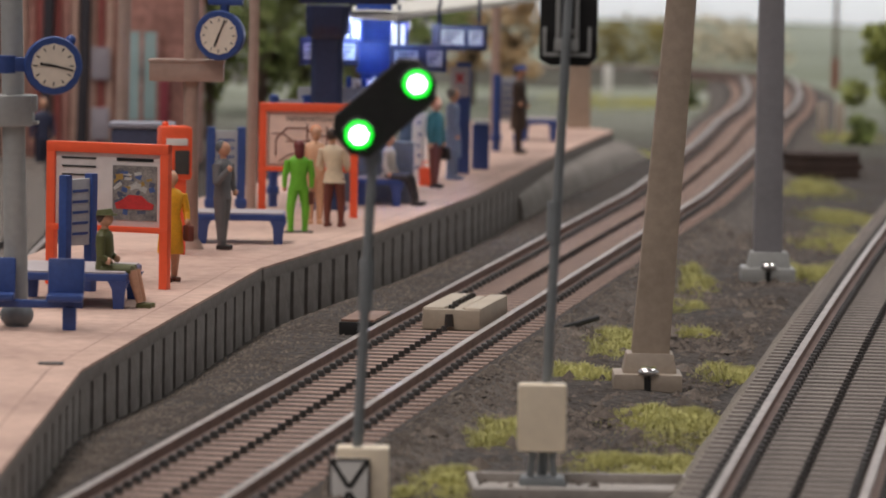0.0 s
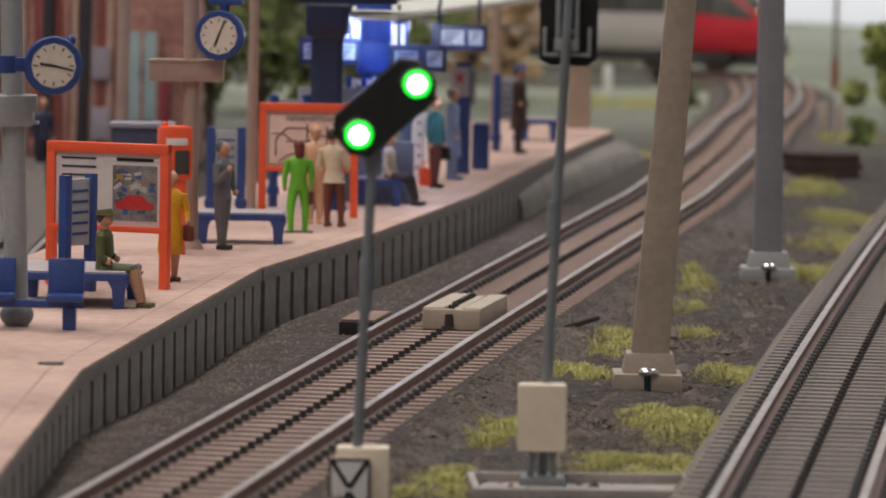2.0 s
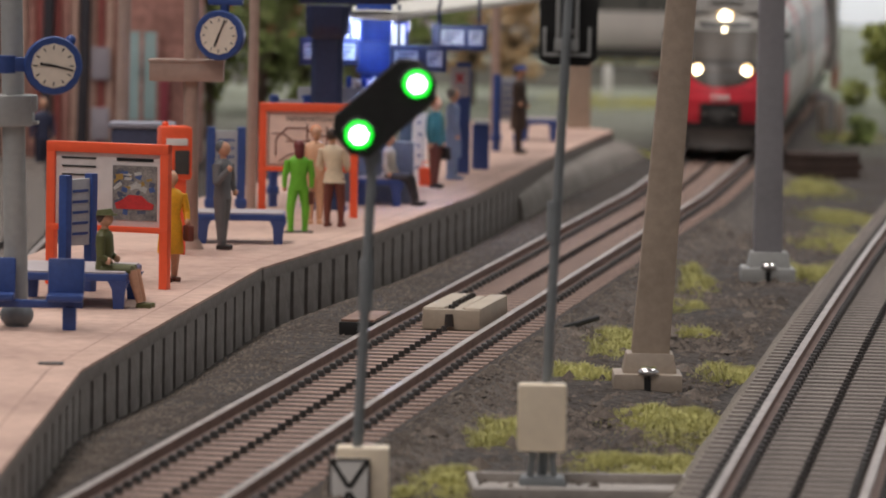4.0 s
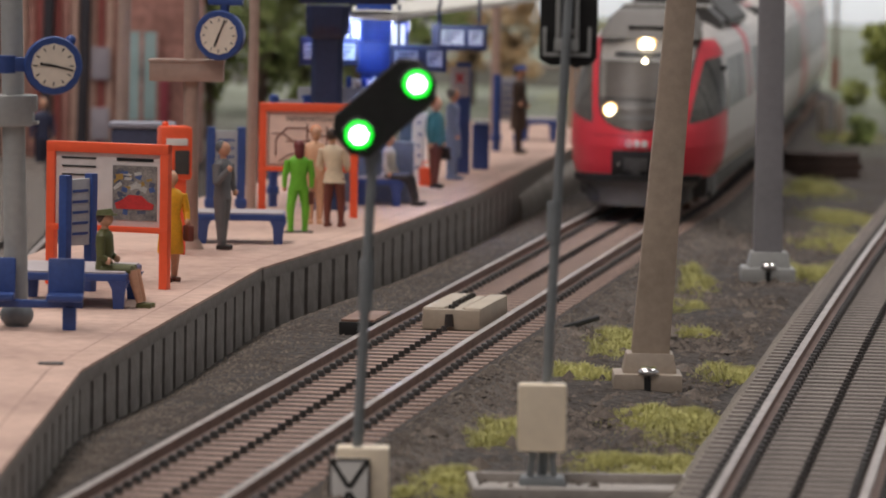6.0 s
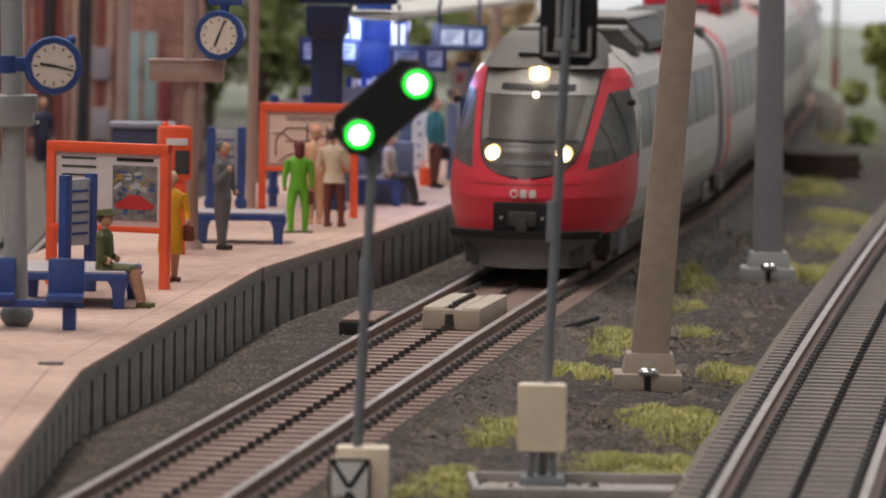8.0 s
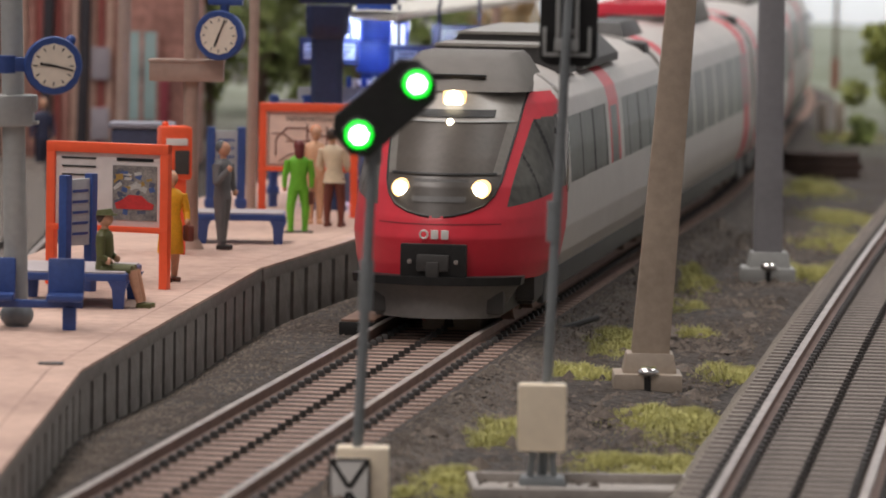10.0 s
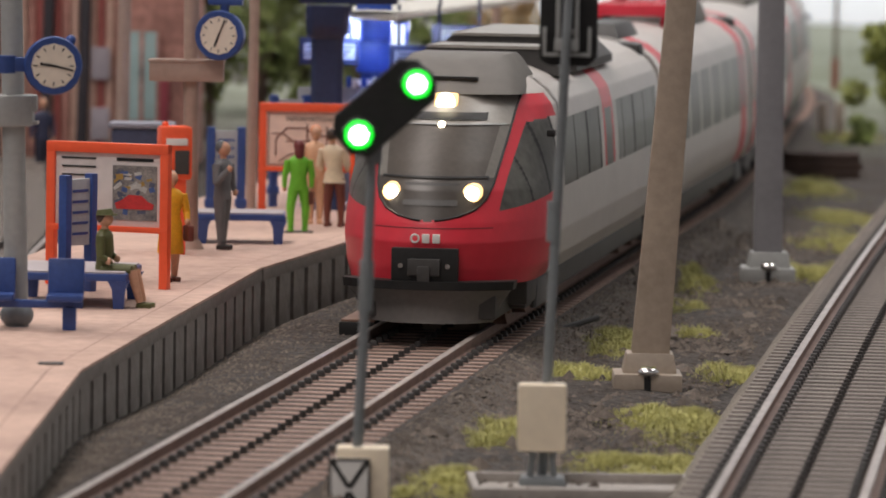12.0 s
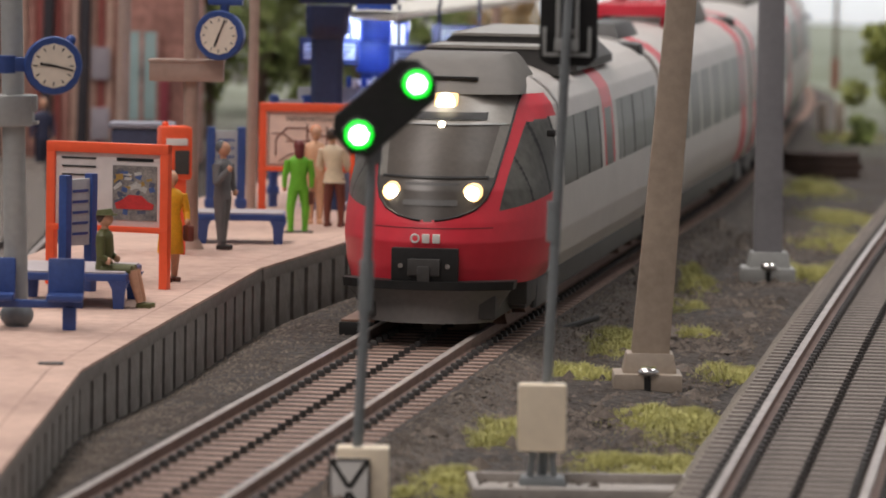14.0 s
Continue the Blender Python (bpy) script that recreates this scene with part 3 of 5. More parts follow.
    for sx in (-1, 1):
        bm = bmesh.new()
        zz = [17.3, 17.5, 18.0, 18.5, 19.0, 19.7, 20.5, 21.5, 22.5, 24, 26, 28, 30, 32, 34, 35.8]
        pts = [(sx * glass_half(z), nose_y(glass_half(z), z) - 0.05, z) for z in zz]
        for p0, p1 in zip(pts, pts[1:]):
            tube(bm, p0, p1, 0.2, 0.2, 6)
        part("screen_seal", bm, [BLACK], car, "thin black seal round the windscreen")
    # flat grille between the headlights
    bm = bmesh.new()
    nose_strip(bm, 21.2, 3.4, 4.2, 0.12)
    part("lamp_grille", bm, [TRAINDARK], car, "dark grille between the headlights")
    # seam over the coupler
    bm = bmesh.new()
    nose_strip(bm, 16.2, 0.16, 9.5, 0.06)
    part("seam", bm, [SEAM], car)
    # coupler recess, buffers, plough
    bm = bmesh.new()
    box(bm, (0, -0.2, 10.6), (10.2, 1.6, 5.4), 0, 0.25)
    recess = part("coupler_recess", bm, [BLACK], car, "black coupler box")
    bm = bmesh.new()
    box(bm, (0, -1.1, 10.4), (5.0, 1.0, 2.6), 0, 0.3)
    box(bm, (0, -1.5, 9.4), (2.0, 0.8, 2.4), 0, 0.2)
    part("coupler_head", bm, [TRAINDARK], recess)
    for x in (-3.6, 3.6):
        bm = bmesh.new()
        tube(bm, (x, -0.9, 10.6), (x, -1.3, 10.6), 0.45, 0.4, 10)
        part("plug", bm, [STEEL], recess)
    bm = bmesh.new()
    rows = []
    for z, d, w in ((1.8, -0.4, 9.6), (4.6, 0.2, 10.8), (7.0, -1.6, 12.6), (8.0, -2.0, 12.9)):
        out = [(w * t, d + 5.5 * abs(t) ** 2.2, z) for t in np.linspace(-1, 1, 17)]
        rows.append(out + [(x, y + 2.0, z) for x, y, _ in out[::-1]])
    loft(bm, rows)
    part("snow_plough", bm, [PLOUGH], car, "dark grey snow plough", 50)
    bm = bmesh.new()
    rows = []
    for z, w in ((7.0, 13.0), (8.3, 13.2)):
        out = [(w * t, -2.2 + 5.5 * abs(t) ** 2.2, z) for t in np.linspace(-1, 1, 17)]
        rows.append(out + [(x, y + 4.0, z) for x, y, _ in out[::-1]])
    loft(bm, rows)
    part("plough_lip", bm, [BLACK], car)
    # operator's mark: plain pale bars
    bm = bmesh.new()
    for k in range(14):
        t0, t1 = 2 * math.pi * k / 14, 2 * math.pi * (k + 1) / 14
        tube(bm, (-1.6 + 0.6 * math.cos(t0), -0.25, 14.7 + 0.6 * math.sin(t0)), (-1.6 + 0.6 * math.cos(t1), -0.25, 14.7 + 0.6 * math.sin(t1)), 0.16, 0.16, 6)
    for x in (0.05, 1.65):
        box(bm, (x, -0.2, 14.7), (1.15, 0.3, 1.4), 0, 0.12)
    part("emblem", bm, [WHITE], car, "pale ring and two pale blocks")
    # cab side mirrors and door rail
    for sx in (-1, 1):
        bm = bmesh.new()
        box(bm, (sx * 15.6, 26.5, 29.8), (1.4, 1.6, 1.1), 0, 0.25)
        part("mirror", bm, [BLACK], car)
        bm = bmesh.new()
        box(bm, (sx * 16.35, 33.2, 24.5), (0.25, 0.9, 9.5), 0, 0.05)
        part("grab_rail", bm, [STEEL], car)
    running_gear(car)
    # roof equipment: dark-sided covers with paler lids
    for y0, y1, wb, wt, z0, z1 in ((60, 74, 12.4, 9.2, 37.4, 41.6), (80, 132, 12.8, 8.2, 37.4, 43.0)):
        bm = bmesh.new()
        loft(bm, [[(-wb, y, z0), (-wb, y, z0 + 1.4), (-wt, y, z1), (wt, y, z1), (wb, y, z0 + 1.4), (wb, y, z0)] for y in (y0, y1)])
        cover = part("roof_cover", bm, [TRAINDARK], car, "dark grey roof equipment cover", 20)
        bm = bmesh.new()
        loft(bm, [[(-wt - 0.4, y, z1 + 0.02), (-wt, y, z1 + 0.5), (wt, y, z1 + 0.5), (wt + 0.4, y, z1 + 0.02)] for y in (y0 - 0.6, y1 + 0.6)])
        part("lid", bm, [BROW], cover, "paler grey lid", 20)
    return car


def running_gear(car, y0=14.0):
    bm = bmesh.new()
    box(bm, (0, CAR / 2 + 4, 5.6), (27, CAR - 26, 4.2), 0, 0.6)
    # extra block added under the nose to deepen the shade on the track
    box(bm, (0, 15, 5.0), (21, 24, 5.4), 0, 0.6)
    part("underframe", bm, [TRAINDARK], car, "black underframe with an added shade block under the nose")
    for yb in (34, CAR - 2):
        bm = bmesh.new()
        box(bm, (0, yb, 4.4), (26.0, 30, 3.2), 0, 0.6)
        for sx in (-1, 1):
            box(bm, (sx * 13.2, yb, 4.6), (1.2, 16, 4.4), 0, 0.4, top=0.7)
        bog = part("bogie", bm, [TRAINDARK], car, "black bogie")
        for dy in (-11, 11):
            for sx in (-1, 1):
                bm = bmesh.new()
                tube(bm, (sx * 7.6, yb + dy, 5.2), (sx * 9.8, yb + dy, 5.2), 5.2, 5.2, 24)
                tube(bm, (sx * 9.8, yb + dy, 5.2), (sx * 10.2, yb + dy, 5.2), 3.6, 3.2, 20)
                part("wheel", bm, [RAILSIDE], bog)


def middle_car(label, panto):
    car = thing("train_middle_car", (0, 0, 0), label, "railcar", "middle cars of the train")
    zs = np.concatenate([np.linspace(7.5, 33, 26), np.linspace(33.5, 40, 16)])
    ys = np.linspace(3, CAR - 3, 120)
    bms = {k: bmesh.new() for k in ("shell", "band", "side_window")}
    prof = [(-nose_half(z)[0], z) for z in zs] + [(nose_half(z)[0], z) for z in zs[::-1]]
    used = {k: {} for k in bms}
    for i in range(len(prof) - 1):
        for j in range(len(ys) - 1):
            z, y = (prof[i][1] + prof[i + 1][1]) / 2, (ys[j] + ys[j + 1]) / 2
            k = "shell"
            if any(b - 6 < y < b + 7 for b in (16, CAR - 18)):
                k = "side_window" if 19.5 < z < 30.5 and any(b - 3.5 < y < b + 4.5 for b in (16, CAR - 18)) else "band"
            elif 18.5 < z < 31 and 8 < y < CAR - 8 and (y - 8) % 23 < 20.5:
                k = "side_window"
            vs = []
            for a, b in ((i, j), (i, j + 1), (i + 1, j + 1), (i + 1, j)):
                if (a, b) not in used[k]:
                    used[k][(a, b)] = bms[k].verts.new((prof[a][0], ys[b], prof[a][1]))
                vs.append(used[k][(a, b)])
            bms[k].faces.new(vs)
    for y in (ys[0], ys[-1]):
        bms["shell"].faces.new([bms["shell"].verts.new((x, y, z)) for x, z in prof])
    part("body_shell", bms["shell"], [TRAINGREY], car, "light grey painted side and roof", 60)
    islands("door", bms["band"], TRAINRED, car, "red door band arching over the roof")
    islands("side_window", bms["side_window"], GLASSDARK, car, "dark tinted side window")
    bm = bmesh.new()
    box(bm, (0, -2, 24), (24, 9, 30), 0, 1.5)
    part("gangway_bellows", bm, [TRAINDARK], car, "black gangway bellows")
    running_gear(car)
    bm = bmesh.new()
    box(bm, (0, CAR / 2 + 34, 41.0), (18, 64, 5.0), 0, 1.2, top=0.85)
    part("roof_equipment", bm, [TRAINROOF], car, "grey roof equipment box")
    if panto:
        bm = bmesh.new()
        box(bm, (0, 22, 40.6), (14, 34, 3.2), 0, 0.8, top=0.8)
        part("roof_equipment", bm, [TRAINDARK], car, "dark roof pan")
        bm = bmesh.new()
        for sx in (-1, 1):
            tube(bm, (sx * 7.5, 86, 42.0), (sx * 7.5, 120, 42.0), 1.3, 1.3, 8)
            tube(bm, (sx * 5, 88, 43), (sx * 4, 122, 45.5), 1.0, 0.9, 8)
            for y in (88, 118):
                tube(bm, (sx * 7.5, y, 38.5), (sx * 7.5, y, 42.6), 1.6, 1.3, 10)
        for y in (86, 97, 108, 120):
            box(bm, (0, y, 42.6), (17, 2.6, 2.4), 0, 0.5)
        box(bm, (0, 122, 45.8), (24, 3.4, 1.6), 0, 0.4)
        part("pantograph", bm, [TRAINRED], car, "lowered red pantograph")
    return car


CARS = [end_car("red-nosed light grey railcar with glowing headlights"), middle_car("light grey middle car with red door bands and red pantograph", True),
        middle_car("light grey middle car with red door bands", False), end_car("light grey trailing end car with a red nose")]


def motions():
    """The train comes round the far bend and glides to a stop at the platform."""
    def arc(y):
        keep = MAIN.s < 1440
        return float(np.interp(y, MAIN.p[keep][:, 1], MAIN.s[keep]))
    bend_end = arc(1785) + 5
    # nose position along the line, from its near end, at each time
    known = [(0.0, bend_end + 484), (0.5, bend_end + 369), (1.0, bend_end + 254), (1.4, bend_end + 160), (1.6, bend_end + 112), (1.8, bend_end + 72), (2.0, bend_end + 36), (2.2, arc(1766)), (2.4, arc(1682)), (2.6, arc(1592)), (2.8, arc(1520)),
             (3.0, arc(1465)), (3.2, arc(1425)), (5.3, arc(1104)), (5.5, arc(1083)), (6.0, arc(1053)), (6.5, arc(1016)), (7.0, arc(974)), (7.5, arc(928)), (8.0, arc(881)),
             (8.2, arc(864)), (10.3, arc(773.5)), (10.6, arc(771)), (11.0, arc(769.5)), (14.0, arc(769.5))]
    times = [k[0] for k in known]
    s = np.array([k[1] for k in known])
    rate = np.gradient(s, times)
    rate[-2:] = 0

    def nose(t):
        i = int(np.clip(np.searchsorted(times, t) - 1, 0, len(times) - 2))
        h = times[i + 1] - times[i]
        u = (t - times[i]) / h
        return (2 * u**3 - 3 * u**2 + 1) * s[i] + (u**3 - 2 * u**2 + u) * h * rate[i] + (3 * u**2 - 2 * u**3) * s[i + 1] + (u**3 - u**2) * h * rate[i + 1]

    steps = [round(0.1 * k, 1) for k in range(0, 113)] + [14.0]
    for n, car in enumerate(CARS):
        rows = []
        for t in steps:
            s0 = nose(t) - 1.5 + CAR * n
            a, b = MAIN.at(s0 + 30), MAIN.at(s0 + CAR - 5)
            d = (b - a) / np.linalg.norm(b - a)
            if n == 3:  # faces backwards
                at = a - 30 * d + d * CAR
                rows.append((t, P(at[0], at[1], 0, 0, 0, math.degrees(math.atan2(d[0], -d[1])))))
            else:
                at = a - 30 * d + 1.2 * np.array((1.0, 0.0))
                rows.append((t, P(at[0], at[1], 0, 0, 0, math.degrees(math.atan2(-d[0], d[1])))))
        walk(car, rows)


# ---- foreground signals ----
def signal_pole(top, z1, lean, r=0.62):
    bm = bmesh.new()
    tube(bm, (0, 0, 0), (z1 * math.tan(radians(lean)), 0, z1), r, r * 0.92, 14)
    return part("pole", bm, [GREYPOLE], top, "grey painted pole")


def distant_signal():
    top = thing("distant_signal", (-9.9, 594, -5.4), "black-headed distant signal showing two green lights on a grey pole", "signal")
    signal_pole(top, 43.0, 2.0)
    bm = bmesh.new()
    tube(bm, (0.9, 0, 24), (1.0, 0, 30), 0.85, 0.85, 12)
    part("sleeve", bm, [GREYPOLE], top)
    # slanted head: a long eight-cornered case
    cx, cz, ang = 2.9, 48.0, 42.0
    u = Vector((math.cos(radians(ang)), 0, math.sin(radians(ang))))
    v = Vector((-u.z, 0, u.x))
    c = Vector((cx, -1.2, cz))
    out = [(-6.7, -1.4), (-5.2, -3.2), (5.0, -3.2), (6.5, -1.6), (6.5, 1.6), (5.0, 3.2), (-5.2, 3.2), (-6.7, 1.6)]
    bm = bmesh.new()
    loft(bm, [[c + u * a * k + v * b * k + Vector((0, y, 0)) for a, b in out] for y, k in ((1.4, 0.92), (1.1, 1.0), (-1.0, 1.0), (-1.3, 0.95))])
    head = part("signal_head", bm, [BLACK], top, "black slanted signal case", 30)
    for a in (-4.4, 4.6):
        p = c + u * a + v * -0.35
        # lens and ring are sized to include the green glare round the core
        bm = bmesh.new()
        tube(bm, p + Vector((0, -1.25, 0)), p + Vector((0, -1.75, 0)), 1.7, 1.65, 28)
        lens = part("lamp_lens", bm, [GREEN_HALO], head, "glowing green lamp with its glare built as rings")
        bm = bmesh.new()
        tube(bm, p + Vector((0, -1.7, 0)), p + Vector((0, -1.95, 0)), 1.32, 1.22, 28)
        part("lamp_halo", bm, [GREEN_HALO_MID], lens)
        bm = bmesh.new()
        ball(bm, p + Vector((0, -1.85, 0)), 1.05, 0, 1, 0.3, 1, 20, 10)
        part("lamp_core", bm, [GREEN_CORE], lens)
        bm = bmesh.new()
        pts = [p + Vector((math.cos(t) * 2.0, -1.3, math.sin(t) * 2.0)) for t in np.linspace(0.15, math.pi - 0.15, 14)]
        for q0, q1 in zip(pts, pts[1:]):
            tube(bm, q0, q1, 0.16, 0.16, 6)
            tube(bm, q0 + Vector((0, -1.3, -0.1)), q1 + Vector((0, -1.3, -0.1)), 0.13, 0.13, 6)
        part("visor", bm, [BLACK], head)
    bm = bmesh.new()
    box(bm, (1.5, 0.4, 43.2), (2.0, 1.6, 4.0), 0, 0.3)
    part("bracket", bm, [GREYPOLE], top)
    # marker board: white with a black frame and a wedge
    bm = bmesh.new()
    box(bm, (0.9, 0.4, 4.0), (6.2, 4.2, 8.0), 0, 0.25)
    plate = part("marker_box", bm, [CREAM], top, "cream relay box")
    bm = bmesh.new()
    box(bm, (-0.6, -2.3, 2.8), (4.9, 0.4, 8.2), 0, 0.05)
    board = part("marker_board", bm, [WHITE], top, "white marker board with a black wedge")
    bm = bmesh.new()
    y = -2.56
    for x in (-2.9, 1.7):
        box(bm, (x, y, 2.8), (0.26, 0.1, 8.2))
    box(bm, (-0.6, y, 6.75), (4.9, 0.1, 0.3))
    for sx in (-1, 1):
        box(bm, (-0.6 + sx * 1.05, y, 5.0), (0.5, 0.1, 3.7), ry=sx * 33)
        box(bm, (-0.6 + sx * 1.05, y, 1.3), (0.5, 0.1, 3.7), ry=-sx * 33)
    part("wedge", bm, [BLACK], board)
    bm = bmesh.new()
    box(bm, (0, 0, 0.2), (9, 7, 0.8), 0, 0.3)
    part("base_plate", bm, [GREYPOLE], top)


TROUGH = mat("trough_grey", (0.37, 0.34, 0.31), 0.6, vary=0.15, scale=120, bump=0.2)


def rear_signal():
    top = thing("main_signal", (12.6, 622, -5.4), "grey signal pole seen from behind with a cream relay box", "signal")
    signal_pole(top, 62, 2.1)
    bm = bmesh.new()
    tube(bm, (0.85, 0, 30.5), (0.95, 0, 35.5), 0.85, 0.85, 12)
    part("sleeve", bm, [GREYPOLE], top)
    bm = bmesh.new()
    out = [(-3.2, 52.8), (-1.9, 52.0), (2.8, 52.0), (3.9, 53.0), (3.9, 74), (-3.2, 74)]
    loft(bm, [[(x + 2.0, y, z) for x, z in out] for y in (2.2, 3.4)])
    part("signal_head", bm, [BLACK], top, "black back of the signal head")
    bm = bmesh.new()
    for x in (1.0, 3.3):
        box(bm, (x, 0.9, 62), (0.55, 0.7, 15), 0, 0.1)
    box(bm, (2.1, 0.9, 54.6), (3.0, 1.0, 1.6), 0, 0.3)
    for x in (-0.6, 4.9):
        box(bm, (x, 1.4, 55.0), (0.4, 0.5, 3.6), 0, 0.1)
    box(bm, (2.1, 1.4, 53.4), (5.6, 0.5, 0.45), 0, 0.1)
    part("frame", bm, [GREYLITE], top, "pale grey lamp frame")
    bm = bmesh.new()
    ball(bm, (2.2, 0.4, 56.3), 0.7, 0, 1, 0.6, 1)
    part("lamp_socket", bm, [STEEL], top)
    bm = bmesh.new()
    box(bm, (-0.1, -1.3, 9.0), (6.0, 3.2, 8.3), 0, 0.45)
    part("relay_box", bm, [CREAM], top, "cream plastic relay box")
    for x in (-1.3, 1.3):
        bm = bmesh.new()
        tube(bm, (x * 1.2, -1.6, 1.0), (x * 0.85, -1.6, 5.2), 0.42, 0.4, 10)
        part("leg", bm, [GREYPOLE], top)
    bm = bmesh.new()
    box(bm, (0.1, -1.0, 1.1), (6.0, 4.4, 1.3), 0, 0.4, top=0.9)
    part("plinth", bm, [GREYPOLE], top, "dark grey plinth")
    # the tray it stands in
    tray = thing("cable_trough", (17.5, 615, -5.4), "shallow grey plastic trough with a raised rim", "trough", rz=2.5)
    bm = bmesh.new()
    box(bm, (0, 0, 0.2), (27, 17, 1.0), 0, 0.1)
    part("trough_floor", bm, [TROUGH], tray)
    bm = bmesh.new()
    for x, y, w, d in ((0, 8.2, 27.4, 0.9), (0, -8.2, 27.4, 0.9), (-13.3, 0, 0.9, 16.6), (13.3, 0, 0.9, 16.6)):
        box(bm, (x, y, 0.9), (w, d, 2.0), 0, 0.15)
    part("rim", bm, [TROUGH], tray)


distant_signal()
rear_signal()


# ---- catenary masts ----
def mast(at, lean, wb, wt, high, m, mbase, label, scale=1.0):
    top = thing("catenary_mast", at, label, "mast", "catenary masts")
    tan = math.tan(radians(lean))
    bm = bmesh.new()
    rows = []
    for z, w in ((5.0, wb), (high, wt)):
        d, x0 = w * 0.72, z * tan
        f = w / 2
        # an H-section with shallow flutes on front and back
        ring = [(-f, -d / 2), (-f + 0.35, -d / 2 - 0.12), (f - 0.35, -d / 2 - 0.12), (f, -d / 2), (f, -d / 5), (f - 0.5, -d / 5 + 0.2), (f - 0.5, d / 5 - 0.2), (f, d / 5), (f, d / 2), (-f, d / 2), (-f, d / 5), (-f + 0.5, d / 5 - 0.2), (-f + 0.5, -d / 5 + 0.2), (-f, -d / 5)]
        rows.append([(x + x0, y, z) for x, y in ring])
    loft(bm, rows)
    part("post", bm, [m], top, "", 20)
    bm = bmesh.new()
    s = scale
    box(bm, (0, 0, 1.3 * s), (10.0 * s, 9.5 * s, 2.6 * s), 0, 0.25)
    foot = part("foot_plate", bm, [mbase], top)
    bm = bmesh.new()
    box(bm, (0.3, 0.6, 4.0 * s), (8.0 * s, 7.0 * s, 3.0 * s), 0, 0.3, top=0.86)
    part("socket", bm, [mbase], top)
    bm = bmesh.new()
    ball(bm, (0, -4.2 * s, 2.9 * s), 1.7 * s, 0, 1, 0.8, 0.5, 16, 8)
    box(bm, (0, -4.6 * s, 3.6 * s), (2.2 * s, 0.35, 0.4), 0)
    part("screw_head", bm, [STEEL], foot, "shiny steel screw")
    bm = bmesh.new()
    box(bm, (-0.1, -4.75 * s, 1.1 * s), (1.0 * s, 0.4, 2.0 * s), 0)
    part("slot", bm, [BLACK], foot)


mast((30.3, 744, -5.2), 3.9, 5.5, 4.1, 66, MASTBEIGE, BASEBEIGE, "tapered beige-brown catenary mast on a screwed foot")
mast((60.8, 950, -5.2), -0.3, 5.3, 4.6, 62, MASTGREY, GREYLITE, "tapered blue-grey catenary mast on a pale screwed foot")
for x, y, w, r in ((34, 1300, 6.2, MASTBEIGE),):
    bm = bmesh.new()
    box(bm, (0, 0, 30), (w, 4.5, 60), 0, 0.4, top=0.85)
    simple("concrete_pillar", bm, r, (x, y, 5.5), "beige-grey square pillar at the platform end", "pillar")


# ---- things on and beside the main track ----
def track_block():
    top = thing("uncoupler_block", (3.7, 812.5, -2.0), "beige block between the rails with dark slots", "track block", rz=-9.3)
    bm = bmesh.new()
    for x, w, h in ((-3.0, 3.4, 3.6), (0.35, 1.5, 3.3), (3.2, 3.0, 3.6)):
        box(bm, (x, 0.6, h / 2), (w, 28, h), 0, 0.3)
    box(bm, (0, 0.6, 1.2), (9.2, 27.6, 2.4), 0, 0.1)
    box(bm, (0, -13.0, 1.7), (9.2, 1.6, 3.3), 0, 0.3)
    part("body", bm, [BLOCKBEIGE], top)
    bm = bmesh.new()
    for k in range(8):
        tube(bm, (-0.75 if k > 1 else -0.3, -11.5 + k * 3.4, 2.2), (-0.75 if k > 1 else -0.3, -11.5 + k * 3.4, 3.9), 0.6, 0.5, 8)
    box(bm, (1.4, 1.2, 2.5), (0.5, 24, 0.4))
    tube(bm, (-0.3, -14.0, 0.6), (-0.3, -14.0, 2.6), 0.8, 0.6, 8)
    part("centre_stud", bm, [CLIP], top)
    box_top = thing("drive_box", (-14.9, 793, -2.6), "low dark box with a coppery lid beside the rail", "box", rz=-8)
    bm = bmesh.new()
    box(bm, (2.6, 2, 1.3), (5.6, 17, 3.0), 0, 0.3)
    part("case", bm, [BLACK], box_top)
    bm = bmesh.new()
    box(bm, (2.7, 2.2, 3.0), (5.3, 16.4, 0.45), 0, 0.15)
    part("lid", bm, [COPPER], box_top, "coppery lid")
    bm = bmesh.new()
    tube(bm, (0, 0, 0), (7.2, 13, 1.0), 0.55, 0.5, 8)
    simple("loose_rod", bm, BLACK, (18.3, 818, -3.4), "short black rod lying on the ballast", "rod")


track_block()


# ---- turf ----
TURF = mat("turf_yellow_green", (0.42, 0.42, 0.14), 0.85, vary=0.15, scale=150, second=(0.56, 0.54, 0.21), random_island=0.22)


